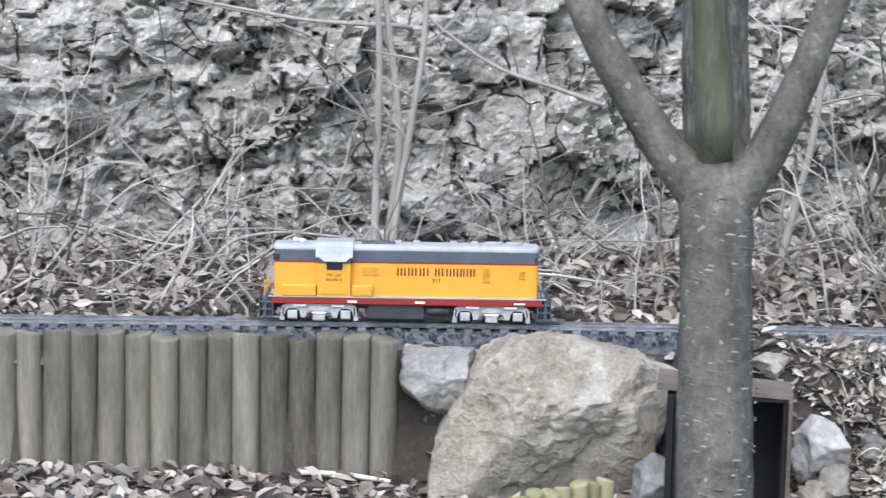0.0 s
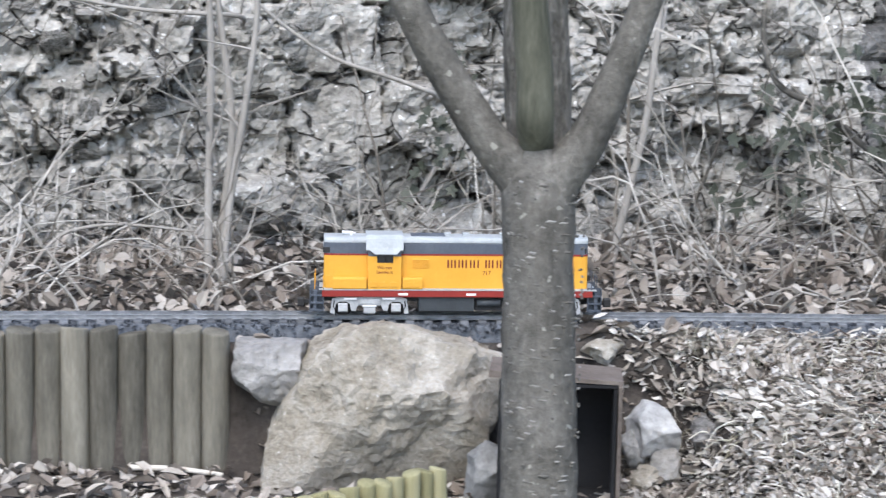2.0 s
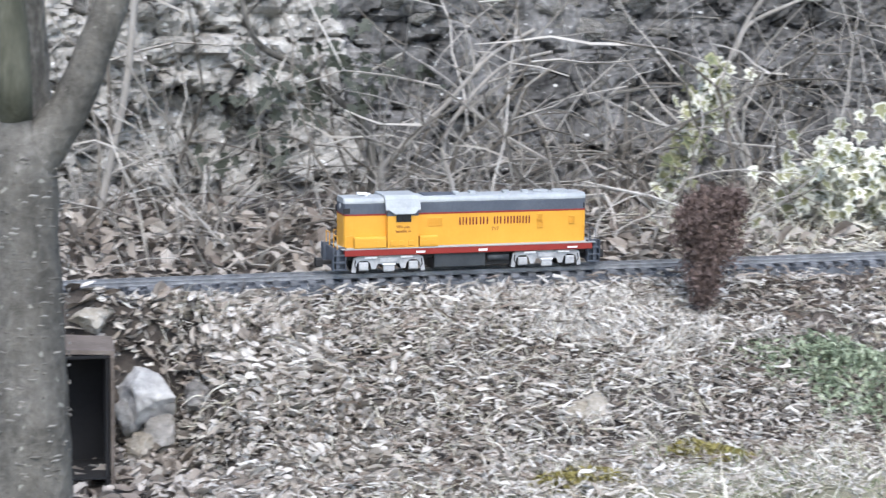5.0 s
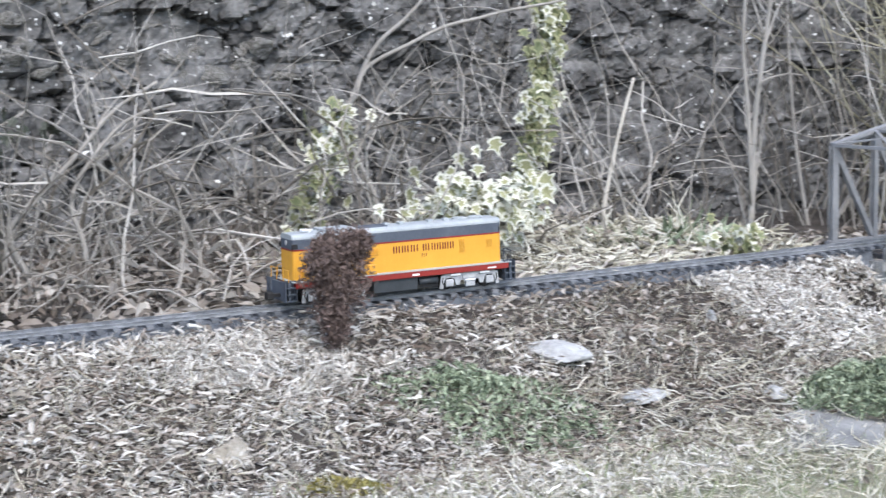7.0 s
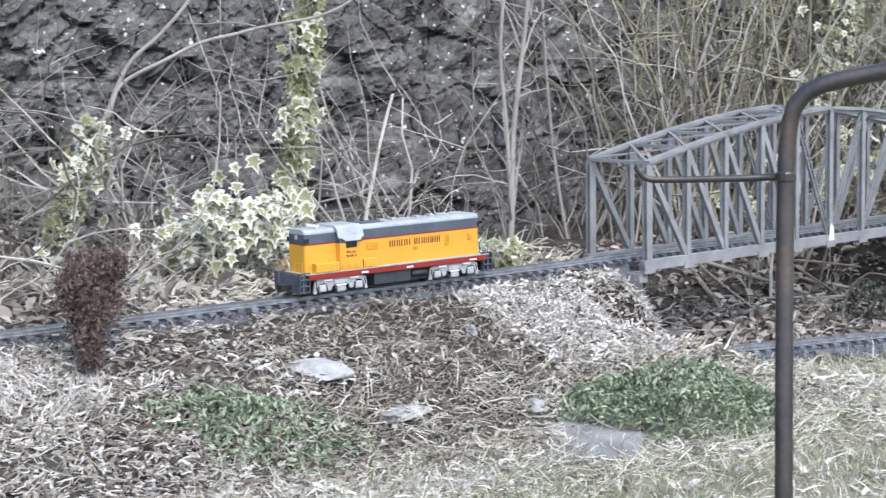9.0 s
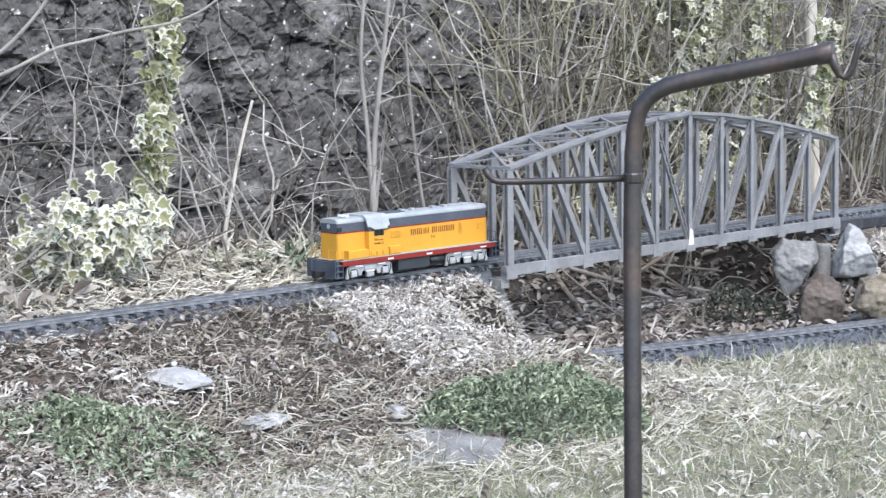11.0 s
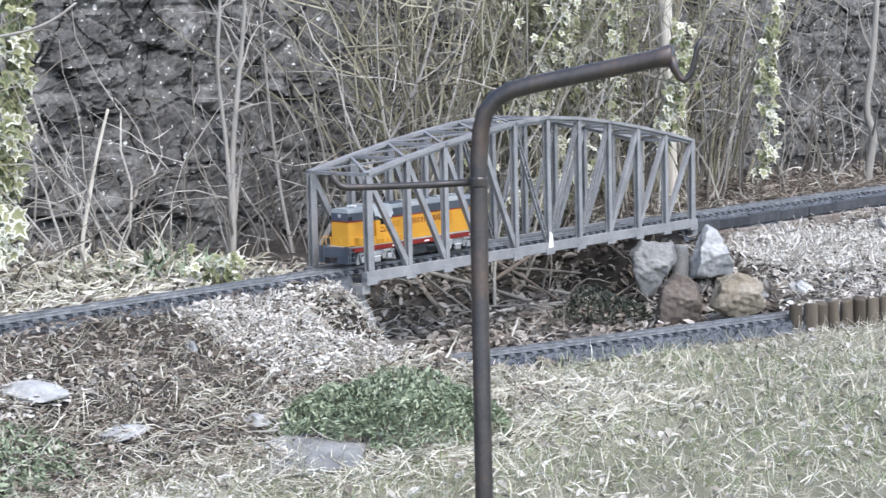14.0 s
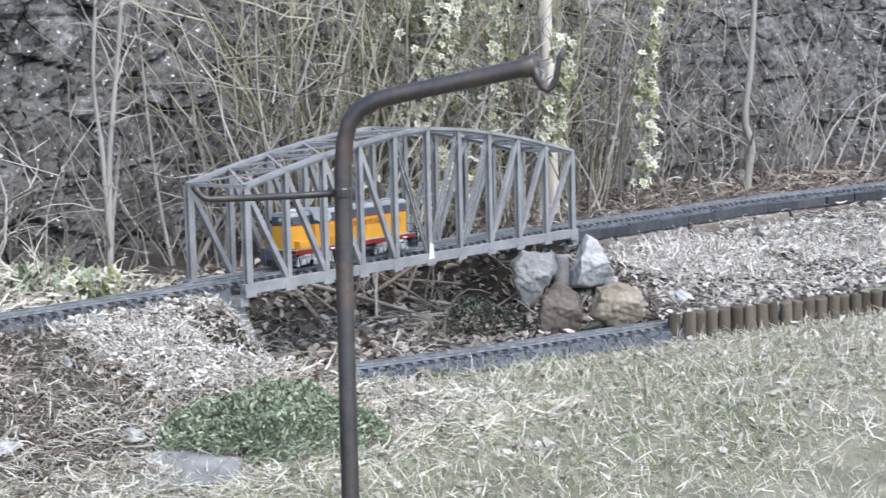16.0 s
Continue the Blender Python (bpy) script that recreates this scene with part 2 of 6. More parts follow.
# ---- mesh building ----
class Build:
    """Collects vertices and faces of one mesh."""

    def __init__(self):
        self.v, self.f = [], []

    def add(self, verts, faces, m=None):
        n = len(self.v)
        self.v += [tuple(m @ Vector(p)) for p in verts] if m is not None else [tuple(p) for p in verts]
        self.f += [tuple(i + n for i in f) for f in faces]
        return self

    def box(self, x0, x1, y0, y1, z0, z1, m=None, c=0.0):
        """A box, with its edges along x cut by c."""
        c = min(c, abs(y1 - y0) * .45, abs(z1 - z0) * .45)
        if not c:
            prof = [(y0, z0), (y1, z0), (y1, z1), (y0, z1)]
        else:
            prof = [(y0 + c, z0), (y1 - c, z0), (y1, z0 + c), (y1, z1 - c), (y1 - c, z1), (y0 + c, z1), (y0, z1 - c), (y0, z0 + c)]
        return self.prism(prof, x0, x1, m)

    def prism(self, prof, x0, x1, m=None):
        """A profile of (y, z), counter-clockwise seen from +x, drawn out from x0 to x1."""
        n = len(prof)
        verts = [(x0, *p) for p in prof] + [(x1, *p) for p in prof]
        faces = [(i, (i + 1) % n, n + (i + 1) % n, n + i) for i in range(n)] + [tuple(range(n - 1, -1, -1)), tuple(range(n, 2 * n))]
        return self.add(verts, faces, m)

    def plate(self, prof, y0, y1, m=None):
        """A profile of (x, z) drawn out from y0 to y1."""
        n = len(prof)
        verts = [(p[0], y0, p[1]) for p in prof] + [(p[0], y1, p[1]) for p in prof]
        faces = [(i, (i + 1) % n, n + (i + 1) % n, n + i) for i in range(n)] + [tuple(range(n - 1, -1, -1)), tuple(range(n, 2 * n))]
        return self.add(verts, faces, m)

    def tube(self, points, radii, sides=6, cap=True):
        pts = [Vector(p) for p in points]
        rad = list(radii) if hasattr(radii, "__len__") else [radii] * len(pts)
        n0, k = len(self.v), len(pts)
        ref = Vector((.31, .17, .93))
        for i, p in enumerate(pts):
            d = (pts[min(i + 1, k - 1)] - pts[max(i - 1, 0)]).normalized()
            a = d.cross(ref)
            if a.length < .1:
                a = d.cross(Vector((1, 0, 0)))
            a.normalize()
            b = d.cross(a)
            for j in range(sides):
                w = 2 * math.pi * j / sides
                self.v.append(tuple(p + (a * math.cos(w) + b * math.sin(w)) * rad[i]))
        for i in range(k - 1):
            for j in range(sides):
                q = n0 + i * sides
                self.f.append((q + j, q + (j + 1) % sides, q + sides + (j + 1) % sides, q + sides + j))
        if cap:
            self.f += [tuple(n0 + j for j in range(sides - 1, -1, -1)), tuple(n0 + (k - 1) * sides + j for j in range(sides))]
        return self

    def bar(self, a, b, w, h, m=None):
        """A rectangular bar from a to b, w wide across (horizontal y) and h high in its plane."""
        a, b = Vector(a), Vector(b)
        d = (b - a).normalized()
        side = Vector((0, 1, 0))
        if abs(d.y) > .9:
            side = Vector((1, 0, 0))
        up = d.cross(side).normalized()
        side = up.cross(d).normalized()
        vs = [p + side * sx * w / 2 + up * sz * h / 2 for p in (a, b) for sx, sz in ((-1, -1), (1, -1), (1, 1), (-1, 1))]
        return self.add(vs, [(0, 1, 2, 3)[::-1], (4, 5, 6, 7), (0, 1, 5, 4), (1, 2, 6, 5), (2, 3, 7, 6), (3, 0, 4, 7)], m)

    def lathe(self, prof, m=None, n=12):
        """A profile of (radius, height) turned about z."""
        verts = [(r * math.cos(2 * math.pi * j / n), r * math.sin(2 * math.pi * j / n), z) for r, z in prof for j in range(n)]
        faces = [(i * n + j, i * n + (j + 1) % n, (i + 1) * n + (j + 1) % n, (i + 1) * n + j) for i in range(len(prof) - 1) for j in range(n)]
        faces += [tuple(range(n - 1, -1, -1)), tuple((len(prof) - 1) * n + j for j in range(n))]
        return self.add(verts, faces, m)

    def mesh(self, name, mat, smooth=False):
        me = bpy.data.meshes.new(name)
        me.from_pydata(self.v, [], self.f)
        bm = bmesh.new()
        bm.from_mesh(me)
        if len(bm.faces) < 20000:
            bmesh.ops.recalc_face_normals(bm, faces=bm.faces)
        bm.to_mesh(me)
        bm.free()
        if smooth:
            me.polygons.foreach_set("use_smooth", [True] * len(me.polygons))
        me.materials.append(mat)
        return me


def part(name, build, mat, parent=None, label="", smooth=False, at=None):
    """Links a Build, or a mesh that is shared, as one mesh object, under its thing or part."""
    ob = new(name, build.mesh(name, mat, smooth) if isinstance(build, Build) else build)
    if parent is not None:
        ob.parent = parent
    if at is not None:
        ob.matrix_basis = at
    return tagged(ob, label) if label else ob


def grid_mesh(name, V, nu, nv, mat, smooth=True):
    """A mesh from an nu x nv array of points."""
    i = np.arange(nu - 1)[:, None] * nv + np.arange(nv - 1)[None, :]
    F = np.stack([i, i + nv, i + nv + 1, i + 1], -1).reshape(-1, 4)
    me = bpy.data.meshes.new(name)
    me.from_pydata(V.reshape(-1, 3).tolist(), [], F.tolist())
    me.materials.append(mat)
    me.polygons.foreach_set("use_smooth", [smooth] * len(me.polygons))
    return me


rng = np.random.default_rng(7)
_tables = [np.random.default_rng(100 + k).random((64, 64)) for k in range(8)]


def fbm(x, y, scale, octaves=4, seed=0):
    """Value noise in the plane, about -1 to 1."""
    x, y = np.asarray(x, float), np.asarray(y, float)
    total, amp, norm = 0.0, 1.0, 0.0
    for o in range(octaves):
        tab = _tables[(seed + o) % 8]
        u, v = x * scale * 2 ** o + 13.7 * o, y * scale * 2 ** o + 7.3 * o
        iu, iv = np.floor(u).astype(int), np.floor(v).astype(int)
        fu, fv = u - iu, v - iv
        fu, fv = fu * fu * (3 - 2 * fu), fv * fv * (3 - 2 * fv)
        g = lambda a, b: tab[a % 64, b % 64]
        total = total + amp * ((g(iu, iv) * (1 - fu) + g(iu + 1, iv) * fu) * (1 - fv) + (g(iu, iv + 1) * (1 - fu) + g(iu + 1, iv + 1) * fu) * fv)
        norm, amp = norm + amp, amp * .55
    return total / norm * 2 - 1


def smooth_step(a, b, x):
    t = np.clip((np.asarray(x, float) - a) / (b - a), 0, 1)
    return t * t * (3 - 2 * t)


# ---- plan: the line of the railway, the wall and the lie of the land ----
TRACK = np.array([(-4, 3.75), (-1.2, 3.53), (0.2, 3.47), (0.95, 3.375), (1.78, 3.225), (2.26, 3.13), (2.7, 3.055), (3.3, 2.98), (3.6, 2.95), (4.0, 2.92),
                  (5.1, 2.835), (6.25, 2.675), (7.12, 2.43), (8.5, 1.95), (10, 1.3)])
TRACK_Z = np.array([(-4, .258), (0.2, .26), (1.0, .266), (1.8, .274), (2.7, .283), (3.6, .286), (10, .284)])
WALL = np.array([(-14, 5.0), (-3, 4.45), (0, 4.3), (1.5, 4.36), (2.6, 4.32), (3.8, 4.12), (6, 3.62), (8.2, 3.05), (11, 2.2), (16, .6)])
_tx = np.linspace(-4, 10, 561)
_ty = np.interp(_tx, TRACK[:, 0], TRACK[:, 1])
for _ in range(30):
    _ty[1:-1] = (_ty[:-2] + 2 * _ty[1:-1] + _ty[2:]) / 4


def track_y(x):
    return np.interp(x, _tx, _ty)


def track_z(x):
    return np.interp(x, TRACK_Z[:, 0], TRACK_Z[:, 1])


def track_pose(x):
    """The pose on the rail tops at the plan's x."""
    dx = .1
    w = math.atan2(track_y(x + dx) - track_y(x - dx), 2 * dx)
    s = math.atan2(track_z(x + dx) - track_z(x - dx), 2 * dx)
    return pose(x, float(track_y(x)), float(track_z(x)), 0, -math.degrees(s), math.degrees(w))


LOW = np.array([(2.9, 2.93), (3.3, 2.77), (3.65, 2.62), (4.15, 2.41), (4.68, 2.2), (5.3, 1.93), (6.5, 1.4)])
LOW_Z = .075
LOG_Y = 3.3616


def low_y(x):
    return np.interp(x, LOW[:, 0], LOW[:, 1])


def land(x, y):
    """The height of the ground."""
    x, y = np.asarray(x, float), np.asarray(y, float)
    v = track_y(x) - y
    rail = track_z(x) - .045
    logs = np.where(y > LOG_Y - .1247 * x, rail, -.01 - .02 * smooth_step(.1, 1.0, v))
    rocks = rail + (-.03 - rail) * smooth_step(.085, .17, v)
    bank = np.maximum(rail + .01 - .40 * np.maximum(v - .07, 0), .035 - .03 * smooth_step(.8, 2.5, v))
    bank = bank - .05 * smooth_step(.9, .35, x - .7) * smooth_step(.2, .6, v)
    gully = .03 + .19 * smooth_step(-.16, -.5, v)
    shelf = np.maximum(rail - .05 * smooth_step(.068, .085, v) - .38 * np.maximum(v - .12, 0), .04)
    h = logs + (rocks - logs) * smooth_step(.17, .19, x)
    h = h + (bank - h) * smooth_step(.96, 1.06, x)
    h = h + (gully - h) * smooth_step(3.50, 3.68, x + .10 * np.clip(v, -.3, .6))
    h = h + (shelf - h) * smooth_step(4.84, 5.03, x)
    behind = rail + .005 + .06 * smooth_step(-.1, -.9, v)
    far_side = (v < -.06) & ((x < 3.4) | (x > 5.1))
    h = np.where(far_side, behind, h)
    near = smooth_step(.12, .3, np.abs(v)) * (1 - smooth_step(6, 12, np.abs(x) + np.abs(y)))
    h = h + .075 * np.exp(-((x - .85) / .07) ** 2 - ((v - .12) / .045) ** 2) + .05 * np.exp(-((x - 1.0) / .1) ** 2 - ((v - .14) / .05) ** 2)
    low = np.abs(y - low_y(x)) * .92
    h = h + near * (.012 * fbm(x, y, 5, 3, 1) + .006 * fbm(x, y, 22, 2, 3))
    on_low = (1 - smooth_step(.07, .14, low)) * smooth_step(3.3, 3.5, x)
    return h + (LOW_Z - .045 - h) * on_low


def axis(lo, hi, step, ends):
    a = list(np.arange(lo, hi, step))
    d, l, r = step, [], []
    while (l[-1] if l else lo) > -ends:
        d *= 1.35
        l.append((l[-1] if l else lo) - d)
    d = step
    while (r[-1] if r else a[-1]) < ends:
        d *= 1.35
        r.append((r[-1] if r else a[-1]) + d)
    return np.array(l[::-1] + a + r)


def ground():
    gx, gy = axis(-1.4, 8.2, .022, 400), axis(.9, 4.5, .022, 400)
    X, Y = np.meshgrid(gx, gy, indexing="ij")
    me = grid_mesh("ground", np.stack([X, Y, land(X, Y)], -1), len(gx), len(gy), M["soil"])
    me.materials.append(M["lawn"])
    cx, cy = (X[1:, 1:] + X[:-1, :-1]) / 2, (Y[1:, 1:] + Y[:-1, :-1]) / 2
    lawn = (track_y(cx) - cy) > np.where(cx < 3.2, .62 + .1 * fbm(cx, cy, 3), np.where(cx < 5, track_y(cx) - low_y(cx) + .1, .75))
    lawn &= (cx > 1.2 + .15 * fbm(cx, cy, 2.5)) | (track_y(cx) - cy > 1.1 + .2 * fbm(cx, cy, 2))
    me.polygons.foreach_set("material_index", lawn.astype(int).ravel().tolist())
    tagged(new("ground", me), "brown garden soil bank passing into a pale winter lawn", "ground", kind="structure")


# ---- retaining wall ----
def wall_frame(s):
    """Plan point and outward direction of the wall at a run s along its line."""
    seg = np.hypot(*np.diff(WALL, axis=0).T)
    run = np.r_[0, np.cumsum(seg)]
    x, y = np.interp(s, run, WALL[:, 0]), np.interp(s, run, WALL[:, 1])
    e = .25
    tx = np.interp(s + e, run, WALL[:, 0]) - np.interp(s - e, run, WALL[:, 0])
    ty = np.interp(s + e, run, WALL[:, 1]) - np.interp(s - e, run, WALL[:, 1])
    n = np.hypot(tx, ty)
    return x, y, ty / n, -tx / n


def wall_run(x):
    seg = np.hypot(*np.diff(WALL, axis=0).T)
    return np.interp(x, WALL[:, 0], np.r_[0, np.cumsum(seg)])


def stone_cells(s, z, cell_s, cell_z, jitter, k):
    """Lift of irregular stone cells and the nearness of their joints."""
    best, second, lift = np.full(s.shape, 9.0), np.full(s.shape, 9.0), np.zeros(s.shape)
    i0, j0 = np.floor(s / cell_s).astype(int), np.floor(z / cell_z).astype(int)
    ta, tb, tc, td = (_tables[(k + q) % 8] for q in range(4))
    for di in (-1, 0, 1):
        for dj in (-1, 0, 1):
            i, j = i0 + di, j0 + dj
            cx = (i + .5 + (ta[i % 64, j % 64] - .5) * .95) * cell_s
            cz = (j + .5 + (tb[i % 64, j % 64] - .5) * jitter) * cell_z
            d = np.hypot((s - cx) / cell_s, (z - cz) / cell_z)
            tilt = (tc[i % 64, j % 64] - .5) * 1.0 * (s - cx) + (td[i % 64, j % 64] - .4) * 1.3 * (z - cz)
            h = (tc[j % 64, i % 64] - .45) * cell_z + tilt
            closer = d < best
            second = np.where(closer, best, np.minimum(second, d))
            lift = np.where(closer, h, lift)
            best = np.minimum(best, d)
    return lift, second - best


def stone_relief(s, z, rough):
    """Depth of the stone face: large and small broken cells, open joints, crumbled surface. rough: 1 crumbled, 0 dressed."""
    ws = s + (.35 + .65 * rough) * (.09 * fbm(s, z, 3, 3, 2) + .035 * fbm(s, z, 14, 3, 7))
    wz = z + (.3 + .7 * rough) * (.07 * fbm(s, z, 3.5, 3, 5) + .03 * fbm(s, z, 16, 3, 0)) + .012 * fbm(s, z, 3, 2, 6)
    big, gap = stone_cells(ws, wz, .27, .165, .8, 0)
    small, gap2 = stone_cells(ws * 1.05 + .3, wz + .7, .085, .05, .9, 3)
    broken = smooth_step(-.2, .3, fbm(s, z, 2.2, 3, 4))
    joint = 1 - smooth_step(.0, .055, gap)
    ledges = sum((.011 + .008 * rough) * np.exp(-((z - h + .035 * fbm(s, z * 0 + h, 1.1, 3, 3)) / .012) ** 2) * smooth_step(-.25, .1, fbm(s, z * 0 + h, 1.7, 2, 5)) for h in (.5, .74, .99))
    joint2 = (1 - smooth_step(.0, .13, gap2)) * broken
    return (big * (.24 + .26 * rough) + small * .7 * broken * (.25 + .75 * rough) - joint * (.016 + .026 * rough) - joint2 * (.008 + .016 * rough) - ledges
            + .018 * rough * fbm(s, z, 8, 4, 1) + (.014 + .002 * rough) * fbm(s, z, 26, 3, 4) + .007 * fbm(s, z, 60, 2, 2))


def wall_rough(x):
    return 1 - .8 * smooth_step(1.7, 2.8, x)


def wall_face(s, z):
    x, y, nx, ny = wall_frame(s)
    d = stone_relief(s, z, wall_rough(x)) - .16 * (z - .3)
    d = d + .06 * wall_rough(x) * fbm(s, z, 1.3, 3, 3)
    return np.stack([x + nx * d, y + ny * d, z], -1)


def retaining_wall():
    s0, s1 = wall_run(-1.5), wall_run(8.9)
    fine = np.arange(s0, s1, .0095)
    ss = np.r_[np.linspace(0, s0 - .1, 40), fine, np.linspace(s1 + .1, wall_run(15.9), 40)]
    zz = np.r_[-.2, 0, np.arange(.16, 1.3, .0095), np.arange(1.32, 1.5, .03), np.arange(1.5, 2.3, .1)]
    S, Z = np.meshgrid(ss, zz, indexing="ij")
    P = wall_face(S, Z)
    back = P[:, -1:, :] + np.array([.15, .5, 0])
    low = back.copy()
    low[..., 2] = -.2
    P = np.concatenate([P, back, low], 1)
    me = grid_mesh("wall_north", P, len(ss), P.shape[1], M["stone"], False)
    me.materials.append(M["dark_stone"])
    mid = P[:-1, :-1]
    dark = mid[..., 0] + .35 * fbm(mid[..., 0], mid[..., 2], 4, 4, 6) > 1.95
    me.polygons.foreach_set("material_index", dark.astype(int).ravel().tolist())
    wall = new("wall_north", me)
    return tagged(wall, "old grey quarry stone retaining wall with open joints", "wall", kind="structure")


# ---- track ----
def gauge_rail(off, x0, x1, step, line_y, line_z):
    b = Build()
    xs = np.arange(x0, x1 + step, step)
    prof = [(-.0035, -.0085), (.0035, -.0085), (.0035, -.0072), (.0012, -.006), (.0012, -.0022), (.0019, -.0012), (.0019, 0),
            (-.0019, 0), (-.0019, -.0012), (-.0012, -.0022), (-.0012, -.006), (-.0035, -.0072)]
    n = len(prof)
    for x in xs:
        w = math.atan2(line_y(x + .05) - line_y(x - .05), .1)
        for py, pz in prof:
            q = off + py
            b.v.append((x - q * math.sin(w), float(line_y(x)) + q * math.cos(w), float(line_z(x)) + pz))
    for i in range(len(xs) - 1):
        for j in range(n):
            b.f.append((i * n + j, i * n + (j + 1) % n, (i + 1) * n + (j + 1) % n, (i + 1) * n + j))
    return b


def sleeper_mesh():
    b = Build()
    b.box(-.0075, .0075, -.042, .042, -.0175, -.0085, c=.0015)
    for s in (-.0245, .0215):
        b.box(-.005, .005, s - .003, s + .006, -.0085, -.0065)
    return b.mesh("sleeper", M["sleeper"])


def ballast_bed(name, x0, x1, line_y, line_z, half, label, narrow=0.0):
    xs = np.arange(x0, x1, .012)
    cross = np.array([(-half - .03, -.075), (-half - .008, -.04), (-half, -.020)] + [(q, -.0155) for q in np.linspace(-half * .9, half * .9, 14)] + [(half, -.020), (half + .008, -.04), (half + .03, -.075)])
    w = np.arctan2(line_y(xs + .05) - line_y(xs - .05), .1)[:, None]
    off = cross[None, :, 0] * (1 - narrow * smooth_step(.8, 1.1, xs))[:, None]
    X = xs[:, None] - off * np.sin(w)
    Y = line_y(xs)[:, None] + off * np.cos(w)
    Z = line_z(xs)[:, None] + cross[None, :, 1]
    Z = Z + .0025 * fbm(X, Y, 70, 2, 2) + .0015 * fbm(X, Y, 160, 1, 5)
    ob = new(name, grid_mesh(name, np.stack([X, Y, Z], -1), len(xs), len(cross), M["ballast"], False))
    return tagged(ob, label, "track bed", kind="structure")


def ballast_stones(xs, offs, line_y, drop, z_of, n, seed, label):
    """Loose chippings on a track bed."""
    r = np.random.default_rng(seed)
    x, q = r.uniform(*xs, n), r.uniform(-offs, offs, n)
    w = np.arctan2(line_y(x + .05) - line_y(x - .05), .1)
    pos = np.stack([x - q * np.sin(w), line_y(x) + q * np.cos(w), z_of(x) - drop - np.maximum(np.abs(q) - .058, 0) * 1.2], -1)
    scatter("ballast_stones", [(-.5, -.35, -.2), (.5, -.3, -.15), (.05, .5, -.2), (0, 0, .45)], [(0, 1, 3), (1, 2, 3), (2, 0, 3)], pos, r.uniform(.004, .009, n), M["ballast"], .6, label, "gravel", None, seed)


def garden_track():
    top = tagged(new("garden_track"), "weathered model railway track with dark sleepers and dull rails", "track")
    for off in (-.0225, .0225):
        part("rail", gauge_rail(off, -1.6, 8.6, .05, track_y, track_z), M["rail"], top)
    me = sleeper_mesh()
    for x in np.arange(-1.55, 8.5, .034):
        part("sleeper", me, None, top, at=track_pose(x))
    low = tagged(new("garden_track"), "lower model railway track at the lawn edge under the bridge", "track")
    flat = lambda x: np.asarray(x) * 0 + LOW_Z
    for off in (-.0225, .0225):
        part("rail", gauge_rail(off, 3.0, 6.0, .05, low_y, flat), M["rail"], low)
    for x in np.arange(3.05, 6.0, .031):
        w = math.degrees(math.atan2(low_y(x + .05) - low_y(x - .05), .1))
        part("sleeper", me, None, low, at=pose(x, float(low_y(x)), LOW_Z, 0, 0, w))
    edge = tagged(new("track_edging"), "upright dark slate slabs edging the far track bed", "edging")
    for k, x in enumerate(np.arange(5.2, 8.2, .172)):
        r = random.Random(k)
        w = math.degrees(math.atan2(track_y(x + .1) - track_y(x - .1), .2))
        part("slab", Build().box(-.085, .085, -.006, .006, -.055, r.uniform(-.024, -.018), c=.002), M["slate"], edge,
             at=pose(float(x + .083 * math.sin(radians(w))), float(track_y(x)) - .083, float(track_z(x)), r.uniform(-4, 4), r.uniform(-1, 1), w + r.uniform(-2, 2)))
    kerb = tagged(new("kerb"), "brown earth-stained stones below the far track edging", "edging")
    for k, x in enumerate(np.arange(5.25, 8.2, .215)):
        r = random.Random(k + 40)
        w = math.degrees(math.atan2(track_y(x + .1) - track_y(x - .1), .2))
        part("stone", Build().box(-.1, r.uniform(.085, .105), -.012, .012, -.12, r.uniform(-.062, -.057), c=.005), M["earth_stone"], kerb,
             at=pose(float(x + .09 * math.sin(radians(w))), float(track_y(x)) - .09, float(track_z(x)), r.uniform(-5, 5), r.uniform(-2, 2), w + r.uniform(-3, 3)))
    ballast_stones((-1.2, 1.0), .078, track_y, .0150, track_z, 7000, 81, "dark blue-grey track chippings")
    ballast_stones((1.0, 3.6), .056, track_y, .0155, track_z, 6000, 84, "dark blue-grey chippings along the bank")
    ballast_stones((5.12, 8.0), .075, track_y, .0135, track_z, 6000, 82, "dark blue-grey chippings beyond the bridge")
    ballast_stones((3.2, 6.0), .075, low_y, .0135, flat, 7000, 83, "blue-grey chippings of the lower line")
    ballast_bed("track_bed_west", -1.8, 3.62, track_y, track_z, .055, "blue-grey fine gravel bed under the railway", .16)
    ballast_bed("track_bed_east", 5.1, 8.8, track_y, track_z, .055, "blue-grey fine gravel bed beyond the bridge")
    ballast_bed("track_bed_low", 2.95, 6.1, low_y, flat, .06, "blue-grey gravel bed of the lower line")


# ---- rocks ----
def rock_build(seed, flat=1.0, n=2, cuts=9, sharp=.16):
    """An angular rock about a unit across: a ball cut by planes and roughened."""
    r = random.Random(seed)
    bm = bmesh.new()
    bmesh.ops.create_icosphere(bm, subdivisions=n, radius=.62)
    planes = []
    for _ in range(cuts):
        d = Vector((r.gauss(0, 1), r.gauss(0, 1), r.gauss(0, 1))).normalized()
        planes.append((d, r.uniform(.3, .48)))
    for v in bm.verts:
        for d, k in planes:
            over = v.co.dot(d) - k
            if over > 0:
                v.co -= d * over
        v.co += Vector((noise.noise(v.co * 4 + Vector((seed, 0, 0))), noise.noise(v.co * 4 + Vector((0, seed, 0))), noise.noise(v.co * 4 + Vector((0, 0, seed))))) * sharp * .35
        v.co.z *= flat
    b = Build()
    bm.verts.ensure_lookup_table()
    b.v = [tuple(v.co) for v in bm.verts]
    b.f = [tuple(v.index for v in f.verts) for f in bm.faces]
    bm.free()
    return b


